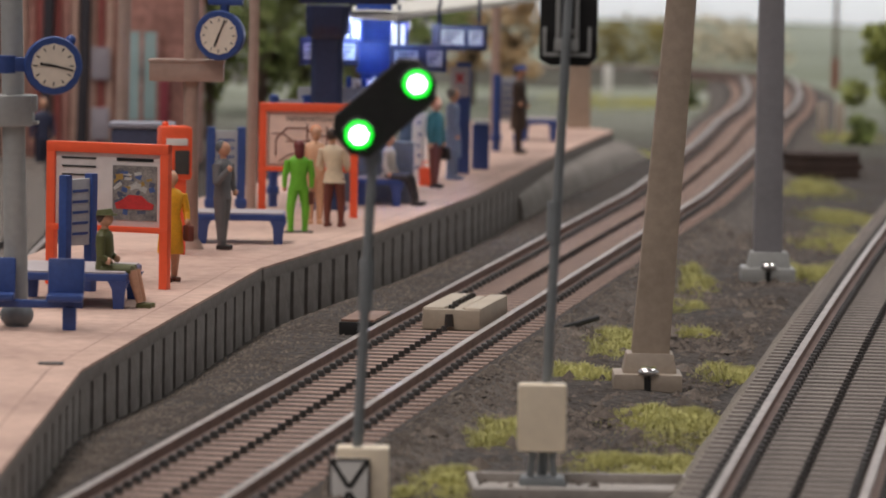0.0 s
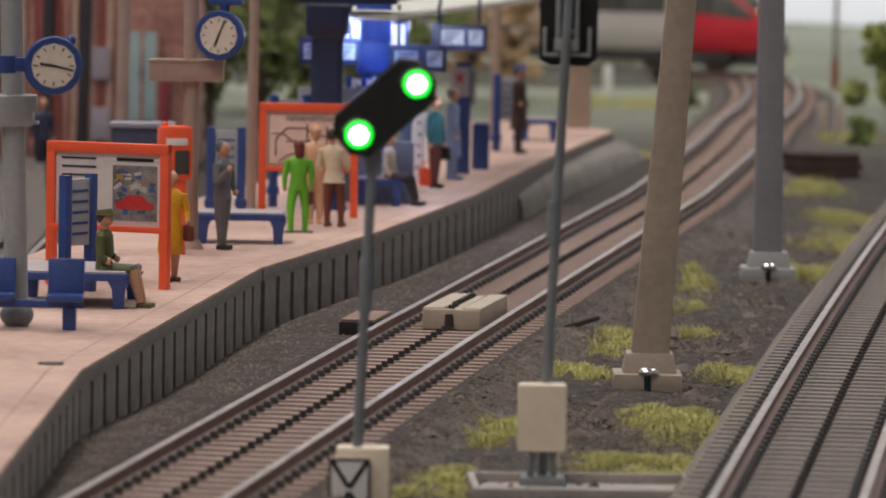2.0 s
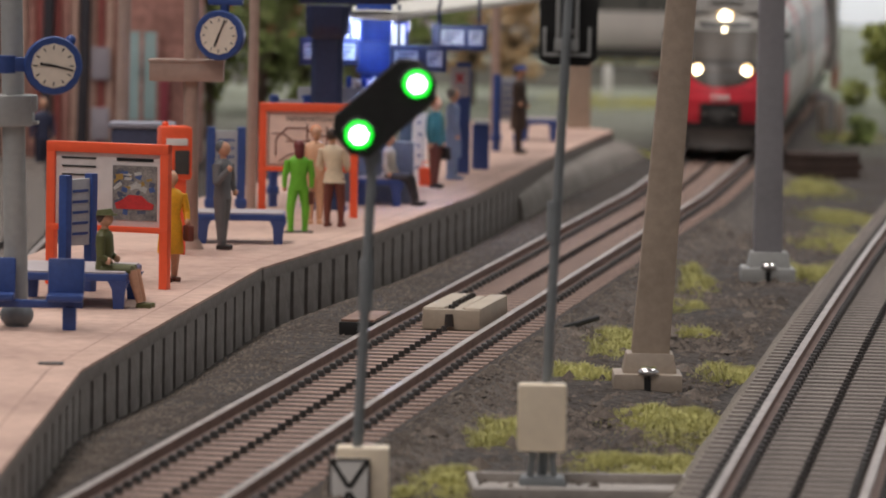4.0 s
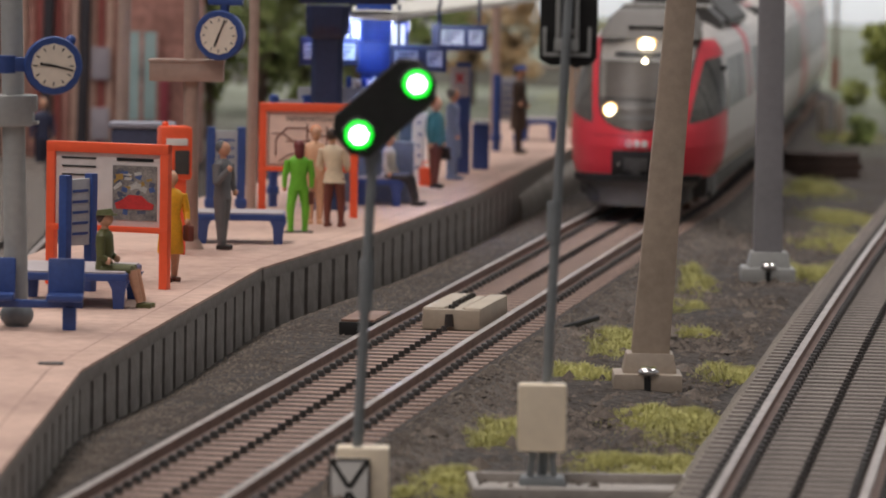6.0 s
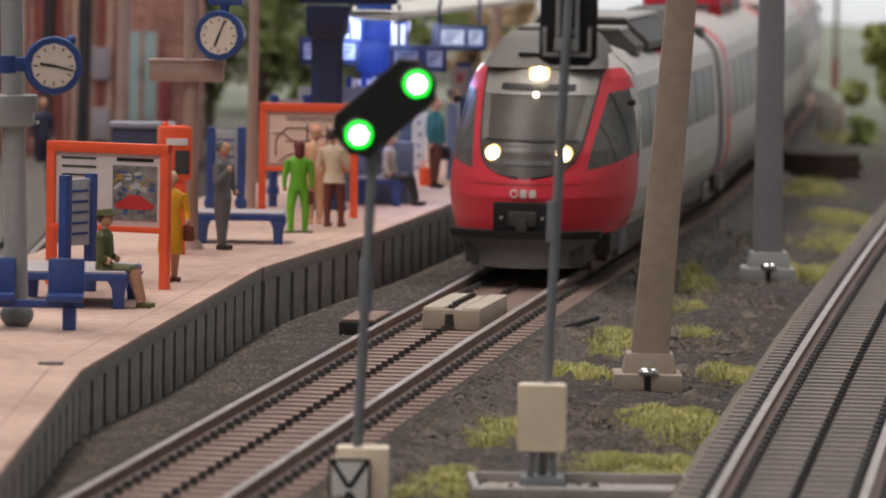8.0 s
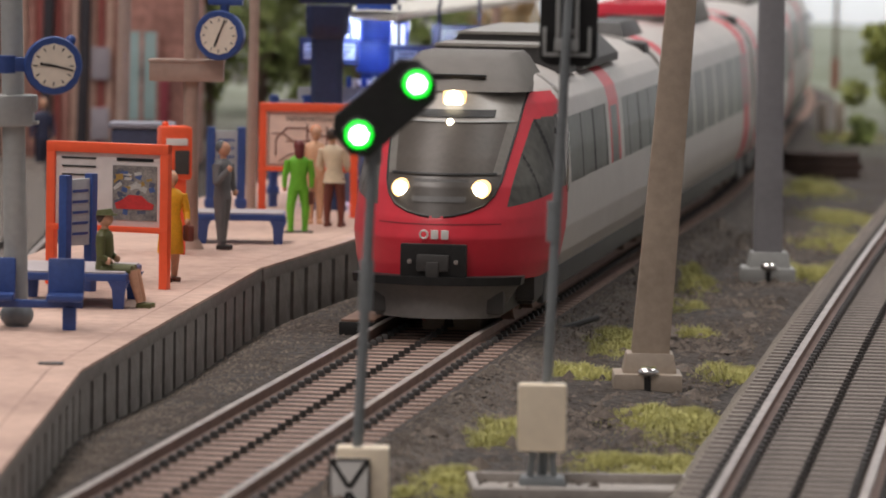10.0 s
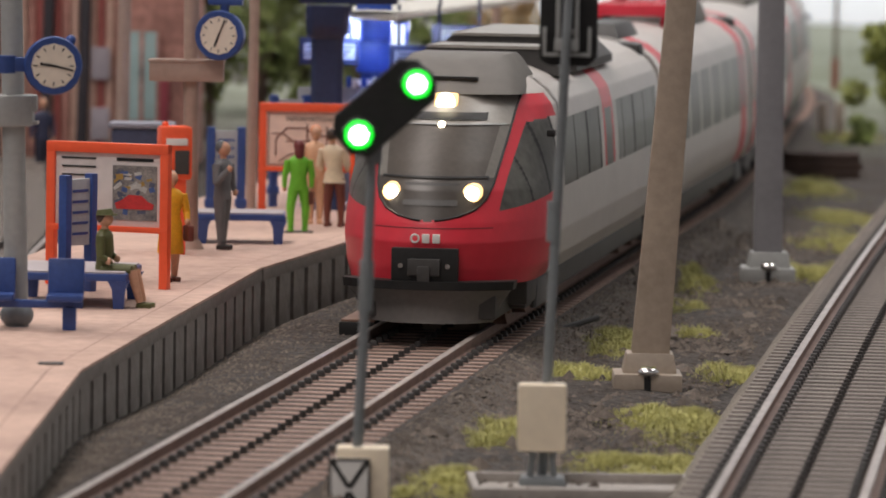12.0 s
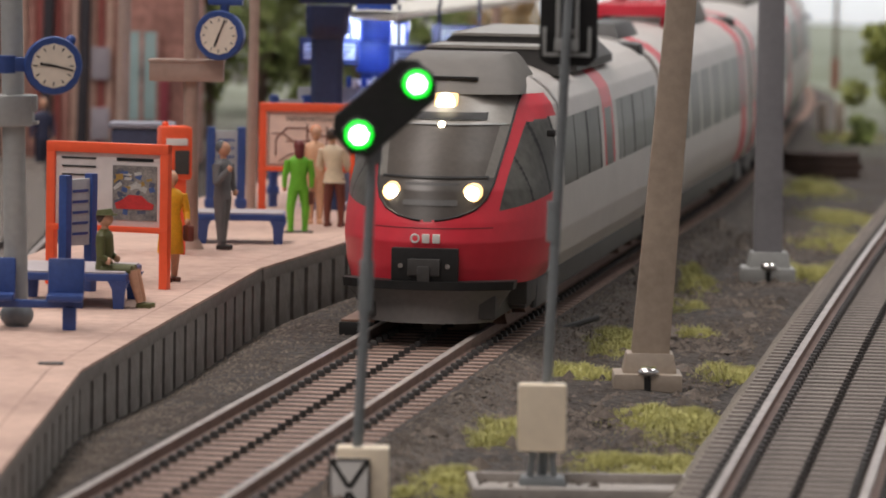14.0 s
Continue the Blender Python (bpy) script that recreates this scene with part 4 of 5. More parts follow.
def turf(at, rx, ry, n, high, m=None, seed=0):
    rng = random.Random(seed)
    bm = bmesh.new()
    clumps = [(rng.uniform(-0.7, 0.7) * rx, rng.uniform(-0.7, 0.7) * ry, rng.uniform(0.2, 0.5)) for _ in range(15)]
    for _ in range(n):
        cx, cy, cr = rng.choice(clumps)
        gx, gy = rng.gauss(0, 0.78), rng.gauss(0, 0.78)
        x, y = cx + gx * cr * rx, cy + gy * cr * ry
        h = high * rng.uniform(0.3, 1.1) / (1 + 0.8 * (gx * gx + gy * gy))
        d, w = rng.uniform(0, 2 * math.pi), 0.05
        bx, by = math.cos(d) * h * rng.uniform(0.2, 1.1), math.sin(d) * h * rng.uniform(0.2, 1.1)
        px, py = -math.sin(d) * w, math.cos(d) * w
        vs = [bm.verts.new(p) for p in ((x - px, y - py, 0), (x + px, y + py, 0), (x + bx * 0.5 + px * 0.8, y + by * 0.5 + py * 0.8, h * 0.75), (x + bx * 0.5 - px * 0.8, y + by * 0.5 - py * 0.8, h * 0.75), (x + bx, y + by, h))]
        bm.faces.new(vs[:4])
        bm.faces.new((vs[3], vs[2], vs[4]))
    simple("grass_tuft", bm, m or TURF, at, "patch of yellow-green static grass on gritty earth", "grass", kind="stuff", smooth=0)


for i, (x, y, rx, ry, n) in enumerate(((26, 815, 6.5, 22, 1500), (21, 766, 5, 9, 600), (7, 678, 4.6, 17, 1500), (33, 694, 6.5, 19, 1800), (-1.5, 622, 5.0, 17, 1500), (25, 640, 7, 14, 1500),
                                     (46, 950, 4, 26, 500), (43, 888, 3.5, 14, 300), (44, 769, 4.5, 12, 500), (82, 1058, 8, 30, 700), (87, 1253, 8, 40, 500), (71, 966, 5, 16, 350), (91, 1121, 8, 25, 500),
                                     (56, 1345, 7, 40, 600), (59, 1690, 22, 55, 900), (108, 1490, 14, 30, 600), (42, 836, 3, 8, 150))):
    turf((x, y, -5.4), rx * 1.25, ry * 1.25, n * 7, 1.7 if y < 900 else 2.4, None, i)


def pebbles():
    """Loose grit on the earth between the tracks."""
    rng = random.Random(3)
    bm = bmesh.new()
    for _ in range(24000):
        y = 560 + 520 * rng.random() ** 1.4
        x0, x1 = np.interp(y, MAIN.p[:400, 1], MAIN.p[:400, 0]) + 14.6, np.interp(y, SIDE.p[:, 1], SIDE.p[:, 0]) - 19
        if x1 < x0:
            continue
        x, r = rng.uniform(x0, x1), rng.uniform(0.15, 0.75) * rng.random() ** 0.5
        if _ % 14 == 5:
            r *= 2.4
        if _ % 2 == 0:
            x = x0 + abs(rng.gauss(0, 4.5))
            r *= 0.62
        low = max(-5.4, -2.5 - 0.39 * (x - x0))
        c = Vector((x, y, low + rng.uniform(-0.1, 0.35)))
        vs = [bm.verts.new(c + Vector((r * rng.uniform(0.6, 1.3) * a, r * rng.uniform(0.6, 1.3) * b, r * rng.uniform(0.5, 1.0) * k))) for a, b, k in ((1, 0, 0), (-1, 0, 0), (0, 1, 0), (0, -1, 0), (0, 0, 1))]
        for f in ((0, 2, 4), (2, 1, 4), (1, 3, 4), (3, 0, 4)):
            bm.faces.new([vs[k] for k in f])
    for _ in range(15000):
        y = 480 + 620 * rng.random() ** 1.25
        xe, xm = np.interp(y, [p[1] for p in EDGE], [p[0] for p in EDGE]), np.interp(y, MAIN.p[:400, 1], MAIN.p[:400, 0]) - 13.4
        off = rng.uniform(0.5, max(0.6, xm - xe))
        dip = 3.6 * max(0, 1 - (off - 0.6) / min(9, max(2.5, (xm + 1.4 - xe) * 0.55))) ** 1.3 * min(1, max(0.25, (y - 600) / 120))
        r = rng.uniform(0.12, 0.5) * rng.random() ** 0.5
        c = Vector((xe + off, y, -1.72 - dip))
        vs = [bm.verts.new(c + Vector((r * rng.uniform(0.6, 1.3) * a, r * rng.uniform(0.6, 1.3) * b, r * rng.uniform(0.5, 1.0) * k))) for a, b, k in ((1, 0, 0), (-1, 0, 0), (0, 1, 0), (0, -1, 0), (0, 0, 1))]
        for f in ((0, 2, 4), (2, 1, 4), (1, 3, 4), (3, 0, 4)):
            bm.faces.new([vs[k] for k in f])
    simple("loose_grit", bm, mat("grit_stones", (0.075, 0.06, 0.05), 0.9, vary=0.2, second=(0.15, 0.125, 0.105), random_island=0.7), (0, 0, 0), "scattered dark brown grit between the tracks", "gravel", kind="stuff", smooth=0)


pebbles()


# ---- platform furniture ----
def bucket_seats():
    top = thing("bucket_seats", (-57.2, 706, 5.5), "row of two rounded blue plastic seats on a beam", "bench", rz=1)
    bm = bmesh.new()
    box(bm, (-0.6, 0.5, 3.6), (15.5, 1.4, 1.1), 0, 0.25)
    part("beam", bm, [BLUE], top)
    for x in (-4.9, 4.7):
        bm = bmesh.new()
        box(bm, (x, -0.6, 4.6), (5.1, 4.6, 1.0), 0, 0.4)
        box(bm, (x, 1.9, 7.2), (5.1, 0.9, 5.4), 0, 0.42, rx=-10)
        part("seat", bm, [BLUE], top)
    for x in (-5.5, 5.3):
        bm = bmesh.new()
        box(bm, (x, 0.3, 1.6), (1.9, 2.0, 3.3), 0, 0.2, top=1.0)
        part("leg", bm, [BLUE], top)


BENCHTOP = mat("bench_top_grey", (0.42, 0.37, 0.38), 0.6, vary=0.1, scale=150)


def bench(at, w, d, rz, label):
    top = thing("bench", at, label, "bench", "flat platform benches", rz=rz)
    bm = bmesh.new()
    box(bm, (0, 0, 4.6), (w, d, 1.1), 0, 0.2)
    part("frame", bm, [BLUE], top)
    bm = bmesh.new()
    box(bm, (0, 0, 5.25), (w - 0.7, d - 0.7, 0.35), 0, 0.1)
    part("seat", bm, [BENCHTOP], top, "worn greyish seat top")
    for sx in (-1, 1):
        for sy in (-1, 1):
            bm = bmesh.new()
            loft(bm, [[(sx * (w / 2 - 1.2) + a * k, sy * (d / 2 - 1.1) + b * k, z) for a, b in ((-1, -0.8), (1, -0.8), (1, 0.8), (-1, 0.8))] for z, k in ((0, 0.75), (2.8, 0.95), (4.1, 1.5))])
            part("leg", bm, [BLUE], top)


def info_stand(at, rz, w, high, label):
    """Two blue posts with a printed panel between them."""
    top = thing("timetable_stand", at, label, "information stand", "blue timetable stands", rz=rz)
    for x in (-w / 2, w / 2):
        bm = bmesh.new()
        box(bm, (x, 0, high / 2), (1.5, 1.5, high), 0, 0.2)
        box(bm, (x, 0, 3.2), (2.1, 2.1, 1.6), 0, 0.3)
        part("post", bm, [BLUE], top)
    bm = bmesh.new()
    box(bm, (0, 0, high * 0.68), (w - 1.4, 0.8, high * 0.56), 0, 0.1)
    panel = part("panel", bm, [mat("timetable_paper", (0.42, 0.43, 0.46), 0.5, vary=0.1)], top, "pale printed timetable")
    bm = bmesh.new()
    for k in range(5):
        for sy in (-1, 1):
            box(bm, (0, sy * 0.45, high * (0.50 + 0.09 * k)), (w - 2.6, 0.1, high * 0.022))
    tagged(part("print", bm, [BLUE], panel), kind="stuff")


def board(at, rz, w, high, low, label, red_map, thick=1.5):
    """An orange-framed notice board on two legs."""
    top = thing("notice_board", at, label, "notice board", "orange notice boards", rz=rz)
    for x in (-w / 2 + 0.7, w / 2 - 0.7):
        bm = bmesh.new()
        box(bm, (x, 0, high / 2), (1.4, thick, high), 0, 0.15)
        part("leg", bm, [ORANGE], top)
    for z in (high - 0.8, low):
        bm = bmesh.new()
        box(bm, (0, 0, z), (w, thick + 0.1, 1.6 if z > low else 0.9), 0, 0.15)
        part("rail", bm, [ORANGE], top)
    bm = bmesh.new()
    box(bm, (0, 0.1, (high + low) / 2 - 0.4), (w - 2.6, 0.6, high - low - 1.6), 0, 0.05)
    sheet = part("panel", bm, [mat("notice_paper", (0.90, 0.66, 0.55) if red_map else (0.74, 0.67, 0.64), 0.55, vary=0.08, scale=60)], top, "pale printed sheet")
    y = -0.28
    mid, span = (high + low) / 2 - 0.4, high - low - 2.4
    if red_map:
        bm = bmesh.new()
        box(bm, (0, y, high - 2.0), (w - 3.6, 0.12, 0.16))
        for z in (mid - span / 2, ):
            box(bm, (0, y, z), (w - 3.6, 0.12, 0.16))
        for x in (-w / 2 + 1.8, w / 2 - 1.8):
            box(bm, (x, y, mid), (0.16, 0.12, span))
        def route(*pts):
            for (xa, za), (xb, zb) in zip(pts, pts[1:]):
                xa, xb = (xa - 0.5) * (w - 5.0), (xb - 0.5) * (w - 5.0)
                ya, yb = mid - span * 0.44 + za * span * 0.70, mid - span * 0.44 + zb * span * 0.70
                box(bm, ((xa + xb) / 2, y, (ya + yb) / 2), (math.hypot(xb - xa, yb - ya) + 0.12, 0.12, 0.26), 0, 0, ry=-math.degrees(math.atan2(yb - ya, xb - xa)))
        route((0.05, 0.15), (0.05, 0.6), (0.2, 0.9), (0.45, 0.9), (0.6, 0.7), (0.95, 0.7))
        route((0.0, 0.75), (0.15, 0.75), (0.35, 0.45), (0.35, 0.1), (0.5, 0.0))
        route((0.1, 0.0), (0.25, 0.2), (0.6, 0.2), (0.75, 0.45), (0.75, 0.95))
        route((0.2, 0.55), (0.5, 0.55), (0.65, 0.35), (0.95, 0.35), (1.0, 0.15))
        route((0.48, 1.0), (0.48, 0.6), (0.6, 0.45), (0.6, 0.05), (0.8, 0.05))
        part("line_map", bm, [mat("map_lines_brown", (0.24, 0.10, 0.08), 0.6)], sheet, "brown route map lines")
        cu = bpy.data.curves.new("title", "FONT")
        cu.body, cu.size, cu.extrude, cu.align_x = "INFORMATION", 1.25 * MM, 0.05 * MM, "CENTER"
        cu.materials.append(BLACK)
        t = new("title", cu)
        t.parent = sheet
        t.matrix_basis = P(0, y - 0.05, high - 3.3, 90, 0, 0)
    else:
        bm = bmesh.new()
        box(bm, (w * 0.22, y, mid - 0.6), (w * 0.36, 0.15, span * 0.78), 0)
        poster = part("poster", bm, [mat("poster_grey_blue", (0.15, 0.15, 0.19), 0.5, vary=0.3, scale=420, second=(0.30, 0.27, 0.24))], sheet, "dark colourful travel poster")
        bm = bmesh.new()
        box(bm, (w * 0.22, y, mid + span * 0.42), (w * 0.3, 0.15, 0.5))
        for k in range(4):
            box(bm, (-w * 0.24, y, mid + span * 0.42 - k * 1.3), (w * 0.28, 0.15, 0.26))
        tagged(part("print", bm, [BLACK], sheet), kind="stuff")
        tones = {nm: mat("poster_" + nm, col, 0.5, vary=0.15, scale=300) for nm, col in (("slate", (0.10, 0.11, 0.16)), ("ochre", (0.42, 0.26, 0.07)), ("pale", (0.55, 0.53, 0.50)), ("blue", (0.07, 0.12, 0.30)), ("red", (0.60, 0.04, 0.04)))}
        rng = random.Random(12)
        for nm, count in (("slate", 16), ("pale", 9), ("ochre", 6), ("blue", 6)):
            bm = bmesh.new()
            for _ in range(count):
                px, pz = w * 0.22 + rng.uniform(-0.15, 0.15) * w, mid - 0.6 + rng.uniform(-0.30, 0.34) * span
                if nm == "ochre":
                    pz = mid + rng.uniform(0.02, 0.24) * span
                box(bm, (px, y - 0.09 - 0.012 * rng.random(), pz), (rng.uniform(0.5, 1.6), 0.06, rng.uniform(0.3, 0.9)), 0, 0, ry=rng.uniform(-40, 40))
            tagged(part(nm + "_print", bm, [tones[nm]], poster), kind="stuff")
        bm = bmesh.new()
        out = [(-3.0, -0.9), (3.1, -0.9), (3.3, -0.1), (2.3, 0.3), (1.2, 1.2), (-0.9, 1.3), (-2.2, 0.4), (-3.2, 0.0)]
        loft(bm, [[(w * 0.22 + px, yy, mid - span * 0.20 + pz) for px, pz in out] for yy in (y - 0.1, y - 0.2)])
        part("red_vehicle", bm, [tones["red"]], poster, "small red printed vehicle")
    return top


def clock(at, rz, r, hour, minute, label, arm):
    top = thing("platform_clock", at, label, "clock", "platform clocks", rz=rz)
    bm = bmesh.new()
    tube(bm, (0, 1.3, 0), (0, -1.0, 0), r * 0.94, r, 40)
    tube(bm, (0, -1.0, 0), (0, -1.4, 0), r, r * 0.95, 40)
    part("case", bm, [BLUE], top, "blue round case")
    bm = bmesh.new()
    tube(bm, (0, -1.42, 0), (0, -1.5, 0), r * 0.76, r * 0.76, 12)
    face = part("dial", bm, [mat("dial_cream", (0.80, 0.71, 0.60), 0.5, vary=0.05)], top, "cream dial")
    bm = bmesh.new()
    for k in range(12):
        a = k * math.pi / 6
        box(bm, (0.62 * r * math.sin(a), -1.52, 0.62 * r * math.cos(a)), (0.17, 0.08, 0.55), 0, 0, ry=math.degrees(a))
    part("hour_marks", bm, [BLACK], face)
    for deg, ln, w, nm in ((hour, 0.42, 0.34, "hour_pointer"), (minute, 0.62, 0.26, "minute_pointer")):
        a = radians(deg)
        bm = bmesh.new()
        box(bm, (0.5 * ln * r * math.sin(a), -1.58, 0.5 * ln * r * math.cos(a)), (w, 0.08, ln * r + 0.4), 0, 0, ry=deg)
        part(nm, bm, [BLACK], face)
    bm = bmesh.new()
    if arm == "side":
        box(bm, (-r - 0.5, 0, 0.1), (2.2, 1.6, 2.0), 0, 0.3)
        ball(bm, (r * 0.62, 0, r * 0.86), 0.75, 0, 1, 1, 1)
        tube(bm, (-r - 1.1 - 1.6, 0.2, -1.1), (-r - 1.1 - 1.6, 0.2, 1.3), 1.75, 1.75, 18)
    else:
        tube(bm, (0.6, 0, r - 0.3), (1.0, 0, r + 6), 0.8, 0.8, 10)
        box(bm, (0.8, 0, r + 1.4), (6.0, 1.6, 1.2), 0, 0.3)
    part("bracket", bm, [BLUE], top)


BEIGEPOLE = mat("brown_beige_pole", (0.43, 0.31, 0.255), 0.55, vary=0.1, scale=90)
OLIVEPOLE = mat("olive_grey_pole", (0.20, 0.17, 0.13), 0.55, vary=0.1, scale=90)


def lamp_pole():
    top = thing("lamp_pole", (-59.6, 711, 5.5), "pale grey platform pole with a collar box and round foot", "pole", lean=-1.6)
    bm = bmesh.new()
    tube(bm, (0, 0, 0), (0, 0, 60), 1.65, 1.5, 20)
    part("pole", bm, [GREYLITE], top)
    bm = bmesh.new()
    ball(bm, (0, 0, 1.6), 2.4, 0, 1, 1, 0.8, 20, 10)
    part("foot", bm, [GREYPOLE], top, "dark rounded foot")
    bm = bmesh.new()
    box(bm, (0.2, 0, 30.3), (5.2, 5.0, 4.4), 0, 0.4)
    box(bm, (2.9, -1.0, 31.3), (1.2, 2.0, 2.4), 0, 0.3)
    box(bm, (2.8, -1.0, 28.6), (1.6, 2.4, 0.5), 0, 0.1)
    part("collar_box", bm, [GREYLITE], top)


def hall_pillar():
    top = thing("sign_pillar", (-43.0, 862, 5.5), "brown-beige pillar with a cross beam", "pillar")
    bm = bmesh.new()
    tube(bm, (0, 0, 0), (-0.4, 0, 60), 1.35, 1.25, 16)
    part("shaft", bm, [BEIGEPOLE], top)
    bm = bmesh.new()
    tube(bm, (0, 0, 0), (0, 0, 1.6), 2.4, 1.6, 18)
    part("foot", bm, [BEIGEPOLE], top)
    bm = bmesh.new()
    box(bm, (-0.9, -0.6, 30.2), (12.6, 3.6, 3.4), 0, 0.25)
    box(bm, (-0.9, -0.6, 32.0), (13.0, 4.0, 0.5), 0, 0.1)
    part("cross_beam", bm, [BEIGEPOLE], top)


def vending_machine():
    top = thing("ticket_machine", (-45.2, 850, 5.5), "orange ticket machine with a dark recess", "ticket machine", rz=12)
    bm = bmesh.new()
    box(bm, (0, 0, 17), (5.4, 5, 9), 0, 0.7)
    box(bm, (0, 0, 6.5), (3.6, 3.6, 13), 0, 0.3)
    ball(bm, (-1.6, 0, 21.7), 0.6)
    part("case", bm, [ORANGE], top)
    bm = bmesh.new()
    box(bm, (0.9, -2.5, 15.5), (2.4, 0.4, 4.0), 0, 0.1)
    part("recess", bm, [TRAINDARK], top)
    bm = bmesh.new()
    box(bm, (0, -2.6, 18.9), (3.6, 0.3, 1.2), 0, 0.1)
    part("label", bm, [WHITE], top)


def thin_pole(x, y, z, r, high, m, label, lean=0.0):
    bm = bmesh.new()
    tube(bm, (0, 0, 0), (high * math.tan(radians(lean)), 0, high), r, r * 0.92, 14)
    tube(bm, (0, 0, 0), (0, 0, 1.2), r * 1.6, r * 1.4, 14)
    simple("platform_pole", bm, m, (x, y, z), label, "pole", "plain poles of the station")


bucket_seats()
bench((-54.4, 751, 5.5), 17.5, 20, -3, "flat blue bench with a worn greyish top")
bench((-35.2, 880, 5.5), 15.5, 11, 2, "flat blue bench with a worn greyish top")
bench((22.8, 1236, 5.5), 9.5, 9, 0, "small dark blue bench near the platform end")
info_stand((-55.4, 769, 5.5), 57, 6.4, 18.0, "blue two-post timetable stand with a pale panel")
info_stand((-40.2, 934, 5.5), 8, 5.6, 17.2, "blue two-post timetable stand behind a bench")
info_stand((-29.8, 975, 5.5), 20, 6.5, 21.5, "tall blue two-post timetable stand")
info_stand((14.5, 1185, 5.5), 30, 6.0, 18.0, "dark blue two-post timetable stand")
board((-51.6, 781, 5.5), -21, 20.6, 22.2, 9.0, "orange-framed notice board with a travel poster", False)
board((-25.4, 947, 5.5), -3, 18.6, 21.2, 8.9, "orange-framed information board with a route map", True, 1.2)
lamp_pole()
clock((-54.6, 705, 42.4), 12, 4.1, 278, 103, "blue round platform clock with a cream dial", "side")
hall_pillar()
clock((-38.1, 858, 42.0), -12, 4.25, 200, 22, "blue round platform clock hanging from a bracket", "top")
vending_machine()
thin_pole(-36.3, 954, 5.5, 1.02, 58, BEIGEPOLE, "thin beige-brown pole on the platform", 0.3)
thin_pole(-68.8, 1080, 5.5, 1.45, 58, BEIGEPOLE, "beige-brown pole on the platform", 0.6)
thin_pole(11.8, 1228, 5.5, 1.1, 55, BEIGEPOLE, "thin beige pole on the platform", 0.2)


def drain():
    bm = bmesh.new()
    box(bm, (0, 0, 0.1), (3.2, 2.2, 0.3), 0, 0.05)
    simple("drain_cover", bm, TRAINDARK, (-50.6, 657, PLATFORM_Z), "small dark drain slot in the platform", "drain")
    bm = bmesh.new()
    box(bm, (0, 0, 9), (11, 9, 15), 0, 0.8)
    box(bm, (0, 0, 17), (12, 10, 1.0), 1, 0.3)
    simple("locker_cabinet", bm, [mat("slate_blue", (0.06, 0.07, 0.13), 0.5, vary=0.2), mat("slate_top", (0.25, 0.25, 0.3), 0.5)], (-56.0, 940, 5.5), "slate-blue locker block with a pale lid", "lockers")


drain()


# ---- canopy, columns and lit signs ----
BRIGHTBLUE = mat("bright_blue_paint", (0.03, 0.085, 0.42), 0.4, vary=0.12)
RIBWHITE = mat("canopy_white", (0.66, 0.65, 0.60), 0.6, vary=0.06)


def canopy():
    top = thing("station_canopy", (0, 0, 0), "platform canopy on navy and blue columns with a ribbed white roof", "canopy")
    bm = bmesh.new()
    loft(bm, [[(-22.7 + a * w, 970 + b * w, z) for a, b in ((-1, -0.7), (-0.7, -1), (0.7, -1), (1, -0.7), (1, 0.7), (0.7, 1), (-0.7, 1), (-1, 0.7))] for z, w in ((5.5, 4.2), (8, 3.0), (38, 3.0), (39, 3.9), (41, 4.1), (44.4, 4.1))])
    part("column", bm, [NAVY], top, "dark navy column")
    bm = bmesh.new()
    box(bm, (-14.4, 1006, 25), (5.0, 5.0, 39), 0, 0.5)
    box(bm, (-14.4, 1006, 40), (7.0, 6.0, 8), 0, 0.5)
    box(bm, (-14.4, 1005, 33.5), (6.6, 7.0, 6.4), 0, 0.5)
    part("column", bm, [BRIGHTBLUE], top, "bright blue column")
    bm = bmesh.new()
    box(bm, (-19, 985, 47.0), (19, 14, 5.0), 0, 0.5)
    part("beam", bm, [NAVY], top, "dark navy beam")
    bm = bmesh.new()
    ax, ay = math.sin(radians(10.3)), math.cos(radians(10.3))
    for s, w in ((90, 180),):
        box(bm, (-9.5 + ax * s - 9, 980 + ay * s, 41.9), (18, w, 0.8), 0, 0.2, rz=-10.3)
    for k in range(45):
        s = 2 + k * 4.0
        box(bm, (-9.5 + ax * s - 9, 980 + ay * s, 42.4), (18, 1.7, 0.8), 0, 0.25, rz=-10.3)
    part("roof_sheet", bm, [RIBWHITE], top, "white ribbed roof sheet")
    for x, y, w, z, h in ((-18.4, 996, 2.9, 38.8, 3.8), (-10.2, 1014, 3.8, 37.6, 4.0)):
        bm = bmesh.new()
        box(bm, (x, y, z), (w, 1.0, h), 0, 0.1)
        lit = part("light_box", bm, [LITWHITE], top, "glowing white light box")
        bm = bmesh.new()
        box(bm, (x, y + 1.6, z), (w + 1.2, 2.0, h + 1.0), 0, 0.2)
        part("housing", bm, [BRIGHTBLUE], lit)


